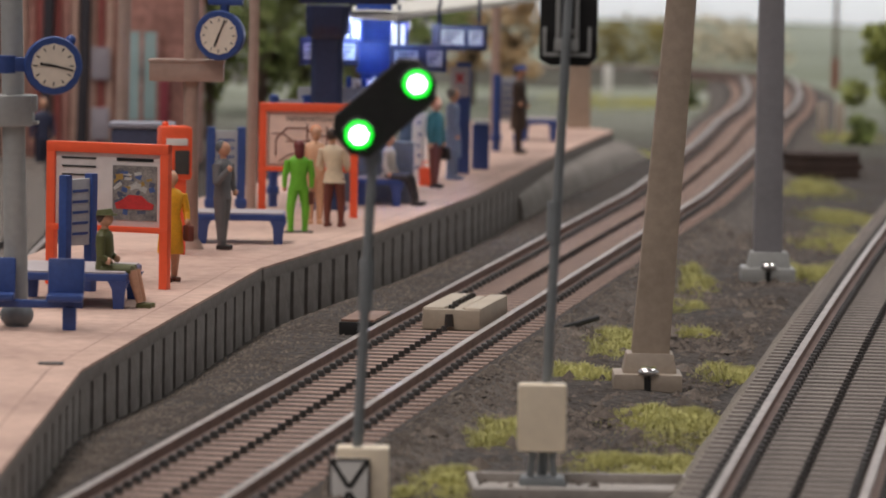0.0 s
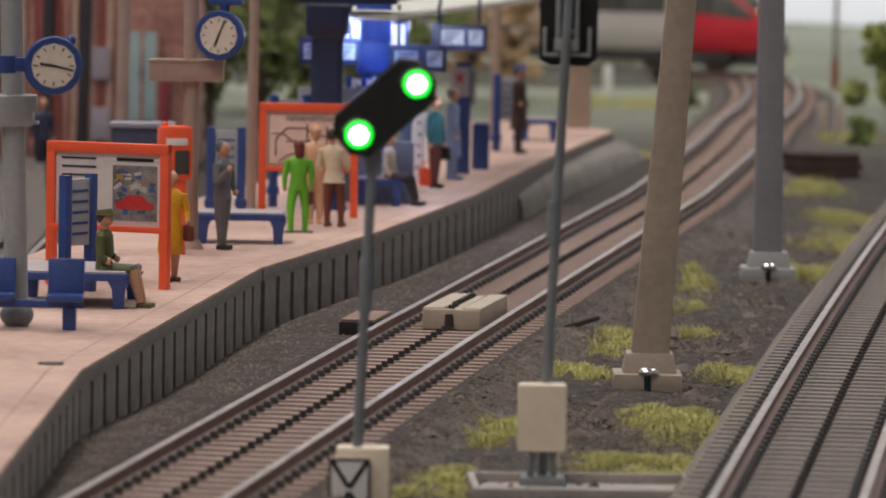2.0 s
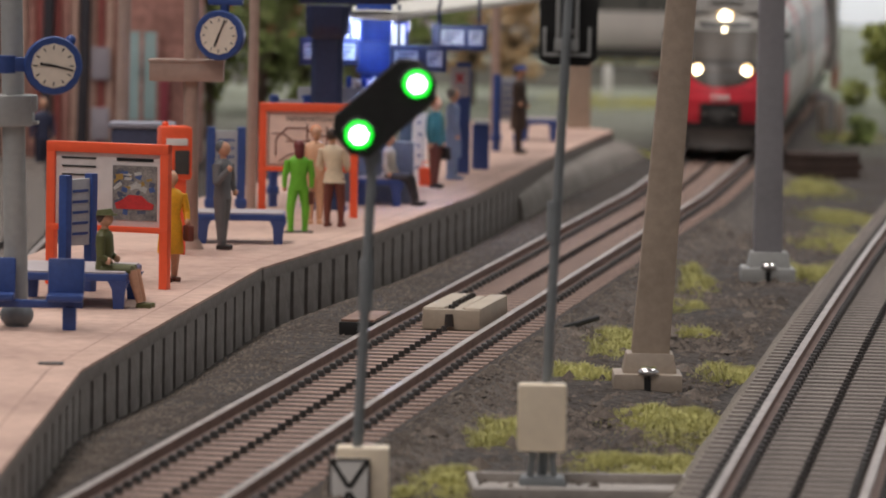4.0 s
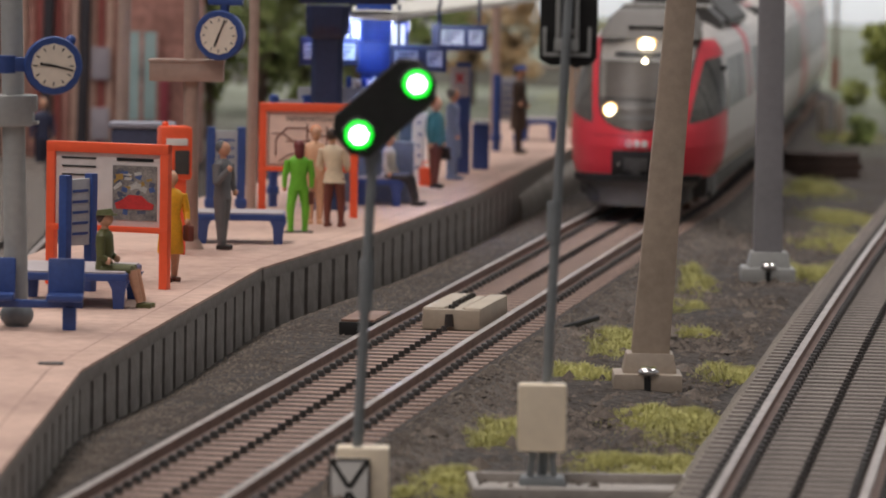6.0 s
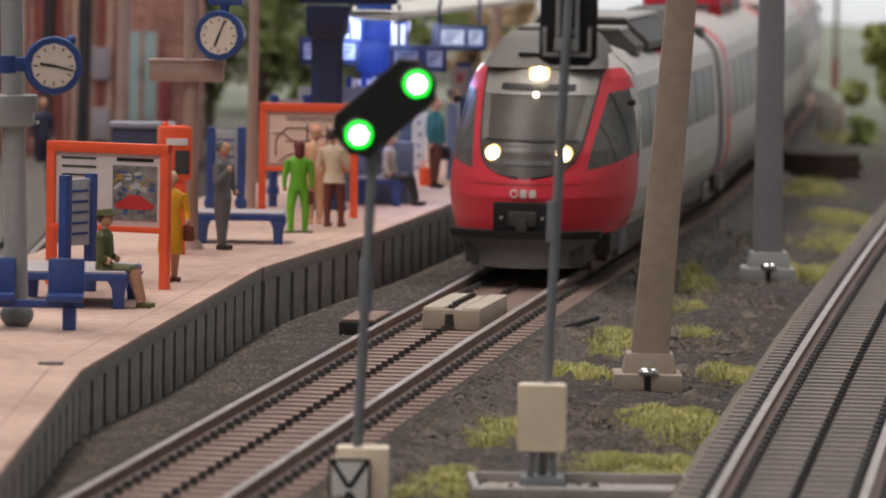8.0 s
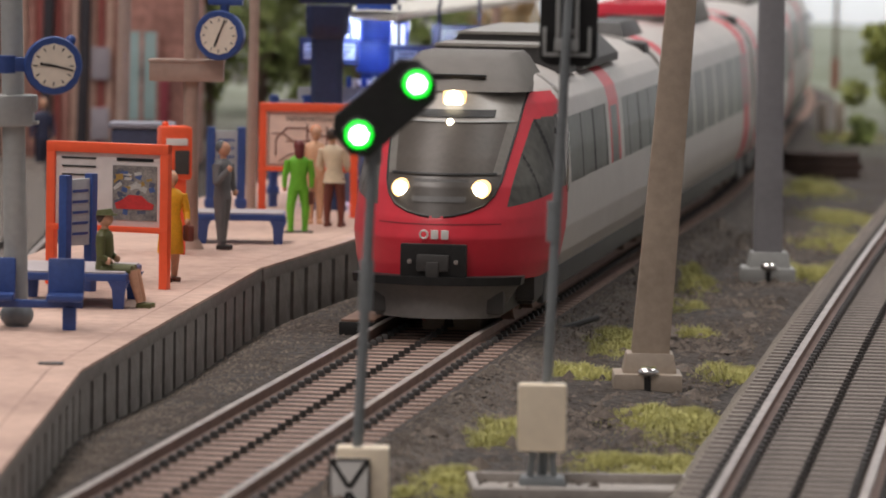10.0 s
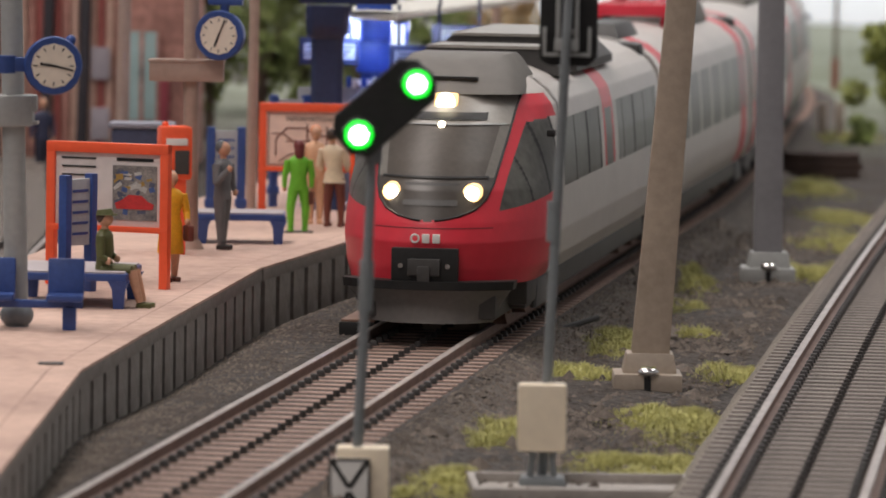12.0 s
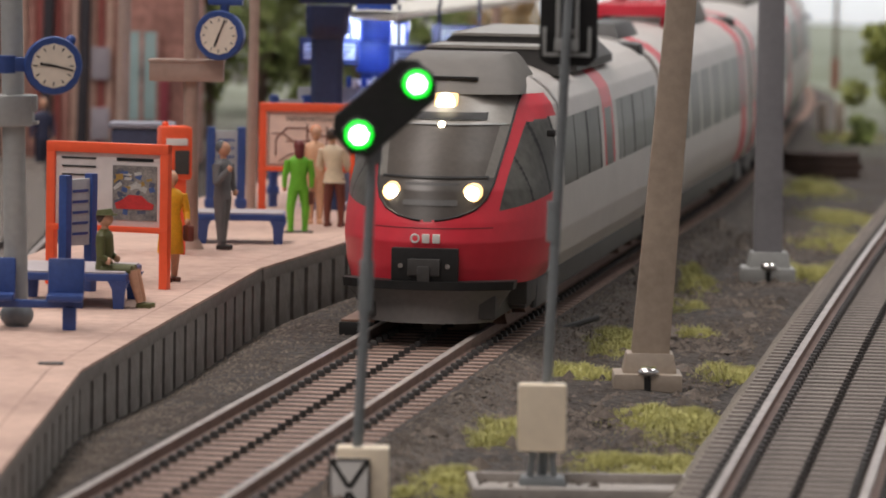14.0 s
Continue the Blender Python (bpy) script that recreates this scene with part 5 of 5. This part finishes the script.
def hanging_sign(at, w, h, cols, label, lit=False, rz=0):
    top = thing("hanging_sign", at, label, "sign", "hanging platform signs", rz=rz)
    bm = bmesh.new()
    box(bm, (0, 0, 0), (w, 1.6, h), 0, 0.25)
    part("case", bm, [BRIGHTBLUE if lit else NAVY], top)
    for x, pw in cols:
        bm = bmesh.new()
        box(bm, (x, -0.85, 0), (pw, 0.2, h * 0.56), 0, 0.05)
        pane = part("pane", bm, [LITWHITE if lit else mat("sign_face", (0.42, 0.43, 0.46), 0.5, vary=0.1)], top)
        bm = bmesh.new()
        for k in range(3):
            box(bm, (x - pw * 0.12 * k, -0.98, h * (0.16 - 0.15 * k)), (pw * (0.7 - 0.15 * k), 0.08, h * 0.07))
        tagged(part("print", bm, [NAVY], pane), kind="stuff")
    for x in (-w * 0.35, w * 0.35):
        bm = bmesh.new()
        tube(bm, (x, 0, h / 2), (x, 0, h / 2 + 8), 0.3, 0.3, 8)
        part("hanger", bm, [NAVY], top)


canopy()
hanging_sign((-5.5, 1002, 33.4), 11.2, 5.3, ((-2.4, 4.6), (3.2, 3.0)), "dark blue hanging sign with two pale panes")
hanging_sign((2.6, 1042, 36.4), 11.4, 5.3, ((-1.4, 4.6), (3.4, 2.8)), "dark blue hanging sign with two pale panes")
hanging_sign((-22.8, 988, 35.0), 11.6, 5.4, ((-3.4, 3.0), (3.6, 3.0)), "blue hanging sign with two pale panes")
lamp("canopy_lamp", "POINT", (-17, 982, 41.0), 0.012, (0.38, 0.5, 1.0), 1.5)
lamp("canopy_lamp", "POINT", (-4.0, 1022, 40.5), 0.012, (0.70, 0.76, 1.0), 1.5)


def shelter():
    """Low kiosk front behind the route map, with small pale goods on its counter."""
    top = thing("platform_kiosk", (-17, 992, 5.5), "low grey kiosk front with a pale counter and small blue goods", "kiosk")
    bm = bmesh.new()
    box(bm, (0, 0, 6.0), (22, 3, 12), 0, 0.3)
    part("front", bm, [mat("kiosk_grey_blue", (0.17, 0.19, 0.23), 0.5, vary=0.15)], top)
    bm = bmesh.new()
    box(bm, (-2, 4, 18.4), (20, 1.2, 7.6), 0, 0.2)
    part("back_panel", bm, [mat("kiosk_glass_grey", (0.34, 0.36, 0.38), 0.3, vary=0.1)], top, "pale grey panel")
    rng = random.Random(2)
    for k in range(9):
        bm = bmesh.new()
        box(bm, (-2 + k * 1.0, 3.9, 23.0 + rng.uniform(0, 0.3)), (0.8, 0.9, rng.uniform(1.0, 2.2)), 0, 0.2, rz=rng.uniform(-30, 30))
        part("goods", bm, [WHITE if k % 3 else BRIGHTBLUE], top)


shelter()


def poster_pillar():
    top = thing("price_column", (-5.6, 1056, 5.5), "white poster column with dark marks", "poster column", lean=1.5)
    bm = bmesh.new()
    box(bm, (0, 0, 7.4), (2.9, 2.0, 14.8), 0, 0.2)
    part("body", bm, [WHITE], top)
    bm = bmesh.new()
    for k, z in enumerate((3.4, 5.8, 7.8, 10.2, 12.6)):
        box(bm, (-0.2 + 0.3 * (k % 2), -1.05, z), (0.8, 0.1, 0.5))
    part("marks", bm, [BLUE], top)
    bm = bmesh.new()
    box(bm, (0, 0, 1.9), (3.4, 2.0, 3.8), 0, 0.5)
    tube(bm, (-0.8, 0, 3.8), (-0.8, 0, 5.0), 0.15, 0.15, 6)
    tube(bm, (0.8, 0, 3.8), (0.8, 0, 5.0), 0.15, 0.15, 6)
    tube(bm, (-0.8, 0, 5.0), (0.8, 0, 5.0), 0.15, 0.15, 6)
    simple("suitcase", bm, ORANGE, (-3.6, 1048, 5.5), "orange suitcase standing on the platform", "suitcase")
    bm = bmesh.new()
    box(bm, (0, 0, 5), (3.8, 3.8, 10), 0, 0.4)
    bin_ = thing("litter_bin", (7.8, 1110, 5.5), "blue litter bin filled with pale rubbish", "bin")
    part("body", bm, [BLUE], bin_)
    for k, (x, y) in enumerate(((-1, 0), (0.3, 0.5), (1.2, -0.4))):
        bm = bmesh.new()
        ball(bm, (x, y, 10.2), 0.8, 0, 1, 1, 0.8, 8, 6)
        part("rubbish", bm, [WHITE], bin_)
    bm = bmesh.new()
    box(bm, (0, 0, 12), (3.2, 1.4, 24), 0, 0.2)
    post = thing("warning_sign", (3.8, 1092, 5.5), "pale sign with a red cross on a blue post", "sign")
    part("post", bm, [BLUE], post)
    bm = bmesh.new()
    box(bm, (-0.8, -0.9, 19.8), (4.0, 0.4, 6.4), 0, 0.1)
    plate = part("plate", bm, [mat("sign_pale", (0.45, 0.43, 0.46), 0.5)], post)
    bm = bmesh.new()
    for a in (38, -38):
        box(bm, (-0.8, -1.16, 20.6), (0.5, 0.08, 2.4), 0, 0, ry=a)
    part("cross", bm, [TRAINRED], plate)
    # slate column in front of the seated figure's bench
    bm = bmesh.new()
    box(bm, (0, 0, 8.0), (2.6, 2.4, 16), 0, 0.2)
    box(bm, (0, 0, 0.5), (3.6, 3.4, 1.0), 0, 0.2)
    simple("call_post", bm, mat("slate_post", (0.09, 0.13, 0.2), 0.5, vary=0.1), (-8.0, 1030, 5.5), "slate-blue square call post", "post")
    # bench of the seated figure
    bench((-12.5, 985, 5.5), 9, 7, 0, "flat blue bench under a seated figure")


poster_pillar()


# ---- model figures: plain shapes, one mesh each ----
def tone(name, c, r=0.55):
    return mat(name, c, r, vary=0.12, scale=250)


SKIN = tone("figure_skin", (0.62, 0.34, 0.22))
HAIRDARK = tone("figure_hair_dark", (0.06, 0.035, 0.025))
SHOES = tone("figure_shoes", (0.03, 0.025, 0.025))


def ring(cx, cy, z, rx, ry, n=12):
    return [(cx + rx * math.cos(2 * math.pi * k / n), cy + ry * math.sin(2 * math.pi * k / n), z) for k in range(n)]


def figure(at, rz, h, upper, lower, label, hair=HAIRDARK, sit=False, skirt=False, coat=0.0, hat=None, arms=(0, 0), bag=None, shoe=SHOES, lean=0.0, base=None, bag_side=1, stance=1.0, long_hair=False):
    """Proportions in heads; faces -y. arms: how far each forearm is raised, 0 to 1."""
    k = h / 18.0
    mats = [upper, lower, SKIN, hair, shoe, bag or SHOES, hat or hair, base or SHOES]
    bm = bmesh.new()
    hip = 9.0 if not sit else 5.6
    L = lean
    if sit:
        for sx in (-1, 1):
            tube(bm, (sx * 0.95, 0, hip), (sx * 1.0, -4.4, hip + 0.2), 1.15, 0.85, 10, 1)
            tube(bm, (sx * 1.0, -4.3, hip + 0.2), (sx * 0.9, -5.6, hip - 4.6), 0.8, 0.5, 10, 1 if not skirt else 2)
            box(bm, (sx * 0.9, -6.2, hip - 5.1), (1.0, 2.2, 0.8), 4, 0.2)
    else:
        for sx in (-1, 1):
            fx, fy = sx * 0.85 * stance, 0.35 * sx * stance
            tube(bm, (sx * 0.85, 0, hip), (fx * 1.05, fy * 0.5, 4.8), 1.1, 0.8, 10, 1 if not skirt else 2)
            tube(bm, (fx * 1.05, fy * 0.5, 4.9), (fx, fy, 0.8), 0.8, 0.52, 10, 1 if not skirt else 2)
            box(bm, (fx, fy - 0.5, 0.4), (1.0, 2.3, 0.8), 4, 0.2)
    if skirt and not sit:
        loft(bm, [ring(0, 0, z, rx, ry) for z, rx, ry in ((4.6, 2.1, 1.7), (7, 1.9, 1.5), (9.6, 1.6, 1.2))], 1)
    if coat:
        loft(bm, [ring(L * (z - 6) * 0.02, 0, z, rx, ry) for z, rx, ry in ((hip - coat, 2.2, 1.7), (hip - coat * 0.4, 2.0, 1.6), (hip + 1, 1.8, 1.4))], 0)
    torso = [(hip - 0.6, 1.65, 1.2), (hip + 0.6, 1.75, 1.25), (hip + 2.0, 1.5, 1.1), (hip + 3.8, 1.9, 1.25), (hip + 5.2, 2.15, 1.2), (hip + 5.9, 1.5, 0.95), (hip + 6.3, 0.7, 0.65)]
    loft(bm, [ring(L * (z - hip) * 0.1, 0, z, rx, ry, 14) for z, rx, ry in torso], 0)
    hx = L * 0.75
    tube(bm, (hx, 0, hip + 6.1), (hx, -0.1, hip + 7.1), 0.55, 0.5, 8, 2)
    ball(bm, (hx, -0.15, hip + 7.9), 1.12, 2, 0.88, 1.0, 1.15)
    ball(bm, (hx, 0.28, hip + 8.2), 1.14, 3, 0.95, 0.95, 1.0)
    if long_hair:
        ball(bm, (hx, 0.75, hip + 7.0), 1.05, 3, 0.95, 0.6, 1.5)
    if hat:
        tube(bm, (hx, 0, hip + 8.5), (hx, 0.1, hip + 9.3), 1.3, 1.05, 14, 6)
        tube(bm, (hx, -0.3, hip + 8.45), (hx, -0.3, hip + 8.6), 1.55, 1.5, 14, 6)
    for sx, up in zip((-1, 1), arms):
        sh = Vector((L * 0.5 + sx * 2.0, 0, hip + 5.3))
        el = sh + Vector((sx * 0.6, -0.5 * up, -2.9))
        ha = el + Vector((-sx * 0.9 * up, -0.5 - 1.6 * up, -2.7 + 5.6 * up))
        tube(bm, sh, el, 0.72, 0.6, 9, 0)
        ball(bm, el, 0.6, 0, 1, 1, 1, 8, 6)
        tube(bm, el, ha, 0.58, 0.42, 9, 0)
        ball(bm, ha, 0.5, 2, 1, 1, 1.2, 8, 6)
        if bag and sx == bag_side:
            box(bm, ha + Vector((0.2, 0, -1.9)), (1.0, 2.4, 2.6), 5, 0.25)
    if base:
        box(bm, (0, 0, 0.1), (5.6, 3.6, 0.4), 7, 0.1)
    bmesh.ops.scale(bm, vec=(k * 1.04, k * 1.06, k), verts=bm.verts[:])
    simple("figurine", bm, mats, at, label, "figurine", "model figures", rz, smooth=50)


GREYSUIT, LIME, BROWNRED, CREAMCOAT = tone("suit_grey", (0.15, 0.16, 0.17)), tone("suit_lime", (0.16, 0.50, 0.03)), tone("trousers_brown_red", (0.17, 0.045, 0.03)), tone("jacket_cream", (0.70, 0.56, 0.40))
OLIVE, YELLOW, PEACH, TEAL = tone("olive_cloth", (0.095, 0.10, 0.03)), tone("yellow_cloth", (0.85, 0.42, 0.02)), tone("peach_cloth", (0.72, 0.42, 0.26)), tone("teal_cloth", (0.04, 0.17, 0.19))
COATBLUE, DARKBROWN, CAPBLUE, COATWHITE = tone("blue_grey_cloth", (0.20, 0.26, 0.40)), tone("dark_brown_cloth", (0.05, 0.03, 0.02)), tone("cap_blue", (0.05, 0.09, 0.3)), tone("off_white_cloth", (0.55, 0.50, 0.43))
AUBURN, LEATHER = tone("hair_auburn", (0.16, 0.03, 0.03)), tone("leather_brown", (0.14, 0.05, 0.03))
figure((-49.8, 746, 5.3), 78, 17.5, OLIVE, OLIVE, "seated figurine in olive clothes and a hat", sit=True, skirt=True, hat=OLIVE, arms=(0.35, 0.35), shoe=OLIVE)
figure((-42.6, 793, 5.5), 25, 17.2, YELLOW, YELLOW, "standing figurine in a yellow coat", coat=4.2, arms=(0.1, 0.2), skirt=True, bag=BROWNRED, shoe=LEATHER)
figure((-37.6, 862, 5.5), 60, 18.2, GREYSUIT, GREYSUIT, "standing figurine in a grey suit", hair=GREYSUIT, arms=(0.9, 0.15))
figure((-26.0, 906, 5.5), 190, 16.2, LIME, LIME, "standing figurine in a lime green suit with a brown bag", hair=AUBURN, bag=LEATHER, bag_side=-1, stance=1.7, long_hair=True, shoe=LIME, base=tone("figure_base", (0.12, 0.10, 0.08)))
figure((-19.9, 922, 5.5), 165, 17.6, CREAMCOAT, BROWNRED, "standing figurine in a cream jacket and brown trousers", hair=HAIRDARK, coat=0.8, shoe=BROWNRED, lean=0.7, stance=1.35, arms=(0.35, 0.3))
figure((-23.6, 929, 5.5), 5, 17.8, PEACH, PEACH, "standing figurine in peach clothes", hair=tone("hair_orange", (0.65, 0.19, 0.05)), arms=(0.5, 0.2), shoe=PEACH)
figure((-10.8, 984, 5.6), 72, 17.0, COATWHITE, SHOES, "seated figurine in an off-white coat and black trousers", sit=True, coat=1.2, arms=(0.2, 0.2))
figure((-2.0, 1042, 5.5), 60, 18.4, TEAL, BROWNRED, "standing figurine in a teal jacket with a dark bag", hair=tone("hair_ginger", (0.4, 0.15, 0.05)), bag=SHOES)
figure((1.6, 1071, 5.5), 100, 19.0, COATBLUE, COATBLUE, "standing figurine in a blue-grey coat", hair=tone("hair_grey", (0.25, 0.23, 0.21)), coat=4.5, shoe=COATBLUE)
figure((17.0, 1176, 5.5), 70, 20.0, DARKBROWN, DARKBROWN, "standing figurine in dark clothes and a blue cap", hair=DARKBROWN, coat=4.0, hat=CAPBLUE, arms=(0.3, 0.2))


# ---- station building behind the platform ----
BROWNWALL = mat("building_brown_wood", (0.36, 0.155, 0.125), 0.7, vary=0.3, scale=60, second=(0.56, 0.29, 0.24))
TANWOOD = mat("building_tan_wood", (0.66, 0.43, 0.34), 0.7, vary=0.15, scale=60)
DARKRED = mat("building_dark_red", (0.40, 0.11, 0.095), 0.6, vary=0.2, scale=60)
SKYPANE = mat("pane_pale_cyan", (0.42, 0.58, 0.58), 0.12, vary=0.1)


def building():
    top = thing("station_building", (-112, 1262, -5.6), "dark red-brown wooden station building with tan pilasters", "building", rz=0)
    bm = bmesh.new()
    box(bm, (-5.5, 30, 34), (109, 60, 68), 0, 0.4)
    part("wall", bm, [BROWNWALL], top)
    bm = bmesh.new()
    box(bm, (-5.5, 28, 69), (119, 74, 3), 0, 0.4)
    part("roof", bm, [TRAINDARK], top)
    DARKPOST = mat("dark_pilaster", (0.05, 0.045, 0.055), 0.6)
    rng = random.Random(21)
    cycle = [TANWOOD, DARKRED, BROWNWALL, TANWOOD, DARKPOST, TANWOOD, DARKRED, TANWOOD, BROWNWALL, DARKRED]
    for k in range(19):
        bm = bmesh.new()
        box(bm, (-8 + 2.15 * k, -0.5 - rng.uniform(0, 0.9), 33), (rng.uniform(1.5, 2.1), 1.8, 66), 0, 0.2)
        part("board", bm, [cycle[k % 10]], top)
    for x in (13.2, 22.4):
        bm = bmesh.new()
        box(bm, (x, -2.4, 33), (2.6, 2.2, 66), 0, 0.3, ry=1.5)
        part("post", bm, [DARKPOST], top, "dark slate post")
    for k, z in enumerate((12, 27)):
        bm = bmesh.new()
        box(bm, (26.4, -2.2, z), (4.6, 1.4, 8), 0, 0.2)
        part("window", bm, [mat("pane_lilac_grey", (0.42, 0.38, 0.42), 0.3, vary=0.1)], top, "pale lilac-grey pane")
    bm = bmesh.new()
    box(bm, (-2, -3.2, 47), (30, 2.4, 2.2), 0, 0.3, ry=-4)
    part("cornice", bm, [TANWOOD], top)
    bm = bmesh.new()
    box(bm, (36.5, -0.5, 24), (7.5, 1.4, 22), 0, 0.1)
    win = part("window", bm, [SKYPANE], top, "pale cyan window")
    for x in (32.4, 36.5, 40.6):
        bm = bmesh.new()
        box(bm, (x, -1.3, 24), (0.9, 0.7, 23), 0, 0.1)
        part("bar", bm, [BROWNWALL], win)
    bm = bmesh.new()
    box(bm, (41.8, -0.8, 16), (3.0, 1.6, 14), 0, 0.2)
    part("shutter", bm, [mat("shutter_magenta", (0.30, 0.05, 0.07), 0.6, vary=0.1)], top)


building()


# ---- trees, bushes and far things ----
def leaf_mat(name, a, b):
    return mat(name, a, 0.75, vary=0.3, scale=200, second=b, random_island=0.45)


LEAFDARK = leaf_mat("leaf_dark", (0.07, 0.095, 0.03), (0.16, 0.19, 0.06))
LEAFGREEN = leaf_mat("leaf_green", (0.12, 0.17, 0.04), (0.26, 0.33, 0.09))
LEAFLIGHT = leaf_mat("leaf_light_green", (0.20, 0.26, 0.05), (0.38, 0.42, 0.12))
LEAFTAN = leaf_mat("leaf_tan", (0.38, 0.24, 0.11), (0.55, 0.40, 0.22))
LEAFOCHRE = leaf_mat("leaf_ochre", (0.20, 0.16, 0.04), (0.32, 0.27, 0.08))
LEAFPALE = leaf_mat("leaf_pale_straw", (0.42, 0.37, 0.25), (0.55, 0.50, 0.36))
BARK = mat("bark", (0.10, 0.07, 0.05), 0.9, vary=0.3, scale=120, bump=0.5)


def tree(at, high, rx, rz, m, label, seed, low=0.25, n=1500, leaf=1.5, name="tree"):
    rng = random.Random(seed)
    top = thing(name, at, label, name)
    bm = bmesh.new()
    tube(bm, (0, 0, 0), (0.4, 0, high * 0.55), high * 0.035, high * 0.02, 8)
    for k in range(6):
        a = k * 1.05 + rng.random()
        z = high * rng.uniform(0.25, 0.5)
        tube(bm, (0, 0, z), (math.cos(a) * rx * 0.6, math.sin(a) * rx * 0.6, z + high * 0.25), high * 0.015, high * 0.006, 6)
    part("trunk", bm, [BARK], top)
    bm = bmesh.new()
    clumps = [(Vector((rng.gauss(0, 0.42) * rx, rng.gauss(0, 0.42) * rx, high * (low + (1 - low) * rng.random() ** 0.8))), rng.uniform(0.18, 0.42) * rx) for _ in range(26)]
    for _ in range(n):
        c, r = rng.choice(clumps)
        d = Vector((rng.gauss(0, 1), rng.gauss(0, 1), rng.gauss(0, 1))).normalized() * r * rng.uniform(0.6, 1.1)
        p, s = c + d, leaf * rng.uniform(0.5, 1.2)
        u = Vector((rng.gauss(0, 1), rng.gauss(0, 1), rng.gauss(0, 1))).normalized()
        v = u.orthogonal().normalized()
        if p.z < 0.3:
            continue
        bm.faces.new([bm.verts.new(p + u * s), bm.verts.new(p + v * s * 0.6), bm.verts.new(p - u * s), bm.verts.new(p - v * s * 0.6)])
    part("crown", bm, [m], top, smooth=0)


for i, (x, y, h, rx, m, lab, n) in enumerate((
        (-66, 1420, 46, 13, LEAFDARK, "dark green tree behind the platform", 1500), (-52, 1440, 52, 14, LEAFGREEN, "dense green tree behind the platform", 1600), (-42, 1470, 44, 12, LEAFDARK, "dark green tree behind the platform", 1400),
        (-58, 1560, 60, 18, LEAFDARK, "tall dark tree behind the platform", 1600), (-28, 1580, 50, 15, LEAFDARK, "dark green tree behind the canopy", 1500), (-8, 1640, 48, 14, LEAFGREEN, "green tree behind the canopy", 1300),
        (8, 1660, 46, 13, LEAFTAN, "autumn-tan tree beyond the platform", 1400), (24, 1700, 40, 12, LEAFTAN, "autumn-tan tree beyond the platform", 1400),
        (135, 1505, 33, 12, LEAFLIGHT, "leafy green tree beside the second track", 2600), (119, 1450, 8, 5, LEAFGREEN, "low green bush beside the second track", 500),
        (66, 2010, 17, 18, LEAFOCHRE, "low ochre bush beyond the bend", 900), (84, 2020, 16, 15, LEAFOCHRE, "low ochre bush beyond the bend", 800), (108, 2030, 17, 20, LEAFPALE, "pale straw-coloured bush beyond the bend", 1000), (124, 2040, 12, 14, LEAFPALE, "pale straw-coloured bush beyond the bend", 700),
        (80, 1660, 9, 5, LEAFDARK, "small dark bush by the track", 300), (-95, 1560, 60, 20, LEAFDARK, "tall dark tree behind the building", 1400))):
    tree((x, y, -6), h, rx, h * 0.4, m, lab, i + 10, low=0.25 if h > 30 else 0.05, n=n, leaf=1.5 if h > 30 else 1.2, name="tree" if h > 30 else "bush")


def far_things():
    top = thing("timber_stack", (95.5, 1290, -5.5), "stack of dark brown timbers beside the second track", "timber stack")
    rng = random.Random(1)
    TIMBER = mat("timber_dark", (0.055, 0.035, 0.028), 0.85, vary=0.25, scale=120, random_island=0.3)
    for k in range(3):
        for j in range(3):
            bm = bmesh.new()
            box(bm, (rng.uniform(-0.6, 0.6), -5 + j * 5, 1.1 + k * 2.15), (19 + rng.uniform(-1, 1), 4.4, 2.0), 0, 0.2)
            part("timber", bm, [TIMBER], top)
    for x, w in ((110.8, 2.6), (116.0, 2.6)):
        bm = bmesh.new()
        box(bm, (0, 0, 5), (w, 2.4, 10), 0, 0.3)
        simple("marker_post", bm, mat("post_cream", (0.5, 0.43, 0.36), 0.7), (x, 1495, -5.6), "short cream post beside the second track", "post", "short cream posts")
    for x, y in ((38.5, 1490), (56, 1760)):
        bm = bmesh.new()
        box(bm, (0, 0, 5), (3.0, 2.4, 10), 0, 0.4)
        simple("marker_post", bm, WHITE, (x, y, -5.6), "short white post on the far verge", "post", "short white posts")
    top = thing("telegraph_pole", (140, 1830, -6), "thin dark telegraph pole with a rusty foot", "pole")
    bm = bmesh.new()
    tube(bm, (0, 0, 12), (0, 0, 75), 0.9, 0.7, 10)
    part("shaft", bm, [OLIVEPOLE], top)
    bm = bmesh.new()
    tube(bm, (0, 0, 0), (0, 0, 12), 1.4, 1.3, 10)
    part("foot", bm, [mat("rusty_foot", (0.25, 0.08, 0.05), 0.7)], top)


far_things()


def parapet():
    bm = bmesh.new()
    box(bm, (0, 0, 3.2), (230, 4, 6.4), 0, 0.4)
    box(bm, (0, 0, 6.6), (232, 5.4, 0.7), 0, 0.2)
    simple("parapet_wall", bm, mat("parapet_concrete", (0.27, 0.265, 0.24), 0.85, vary=0.15, scale=40, bump=0.3), (-42, 1812, -5.8), "low grey concrete parapet before the far bend", "parapet")


parapet()
figure((-98, 1236, -5.5), 30, 19.0, tone("navy_cloth", (0.04, 0.045, 0.09)), tone("navy_trousers", (0.035, 0.035, 0.06)), "figurine in dark navy clothes behind the platform")

motions()
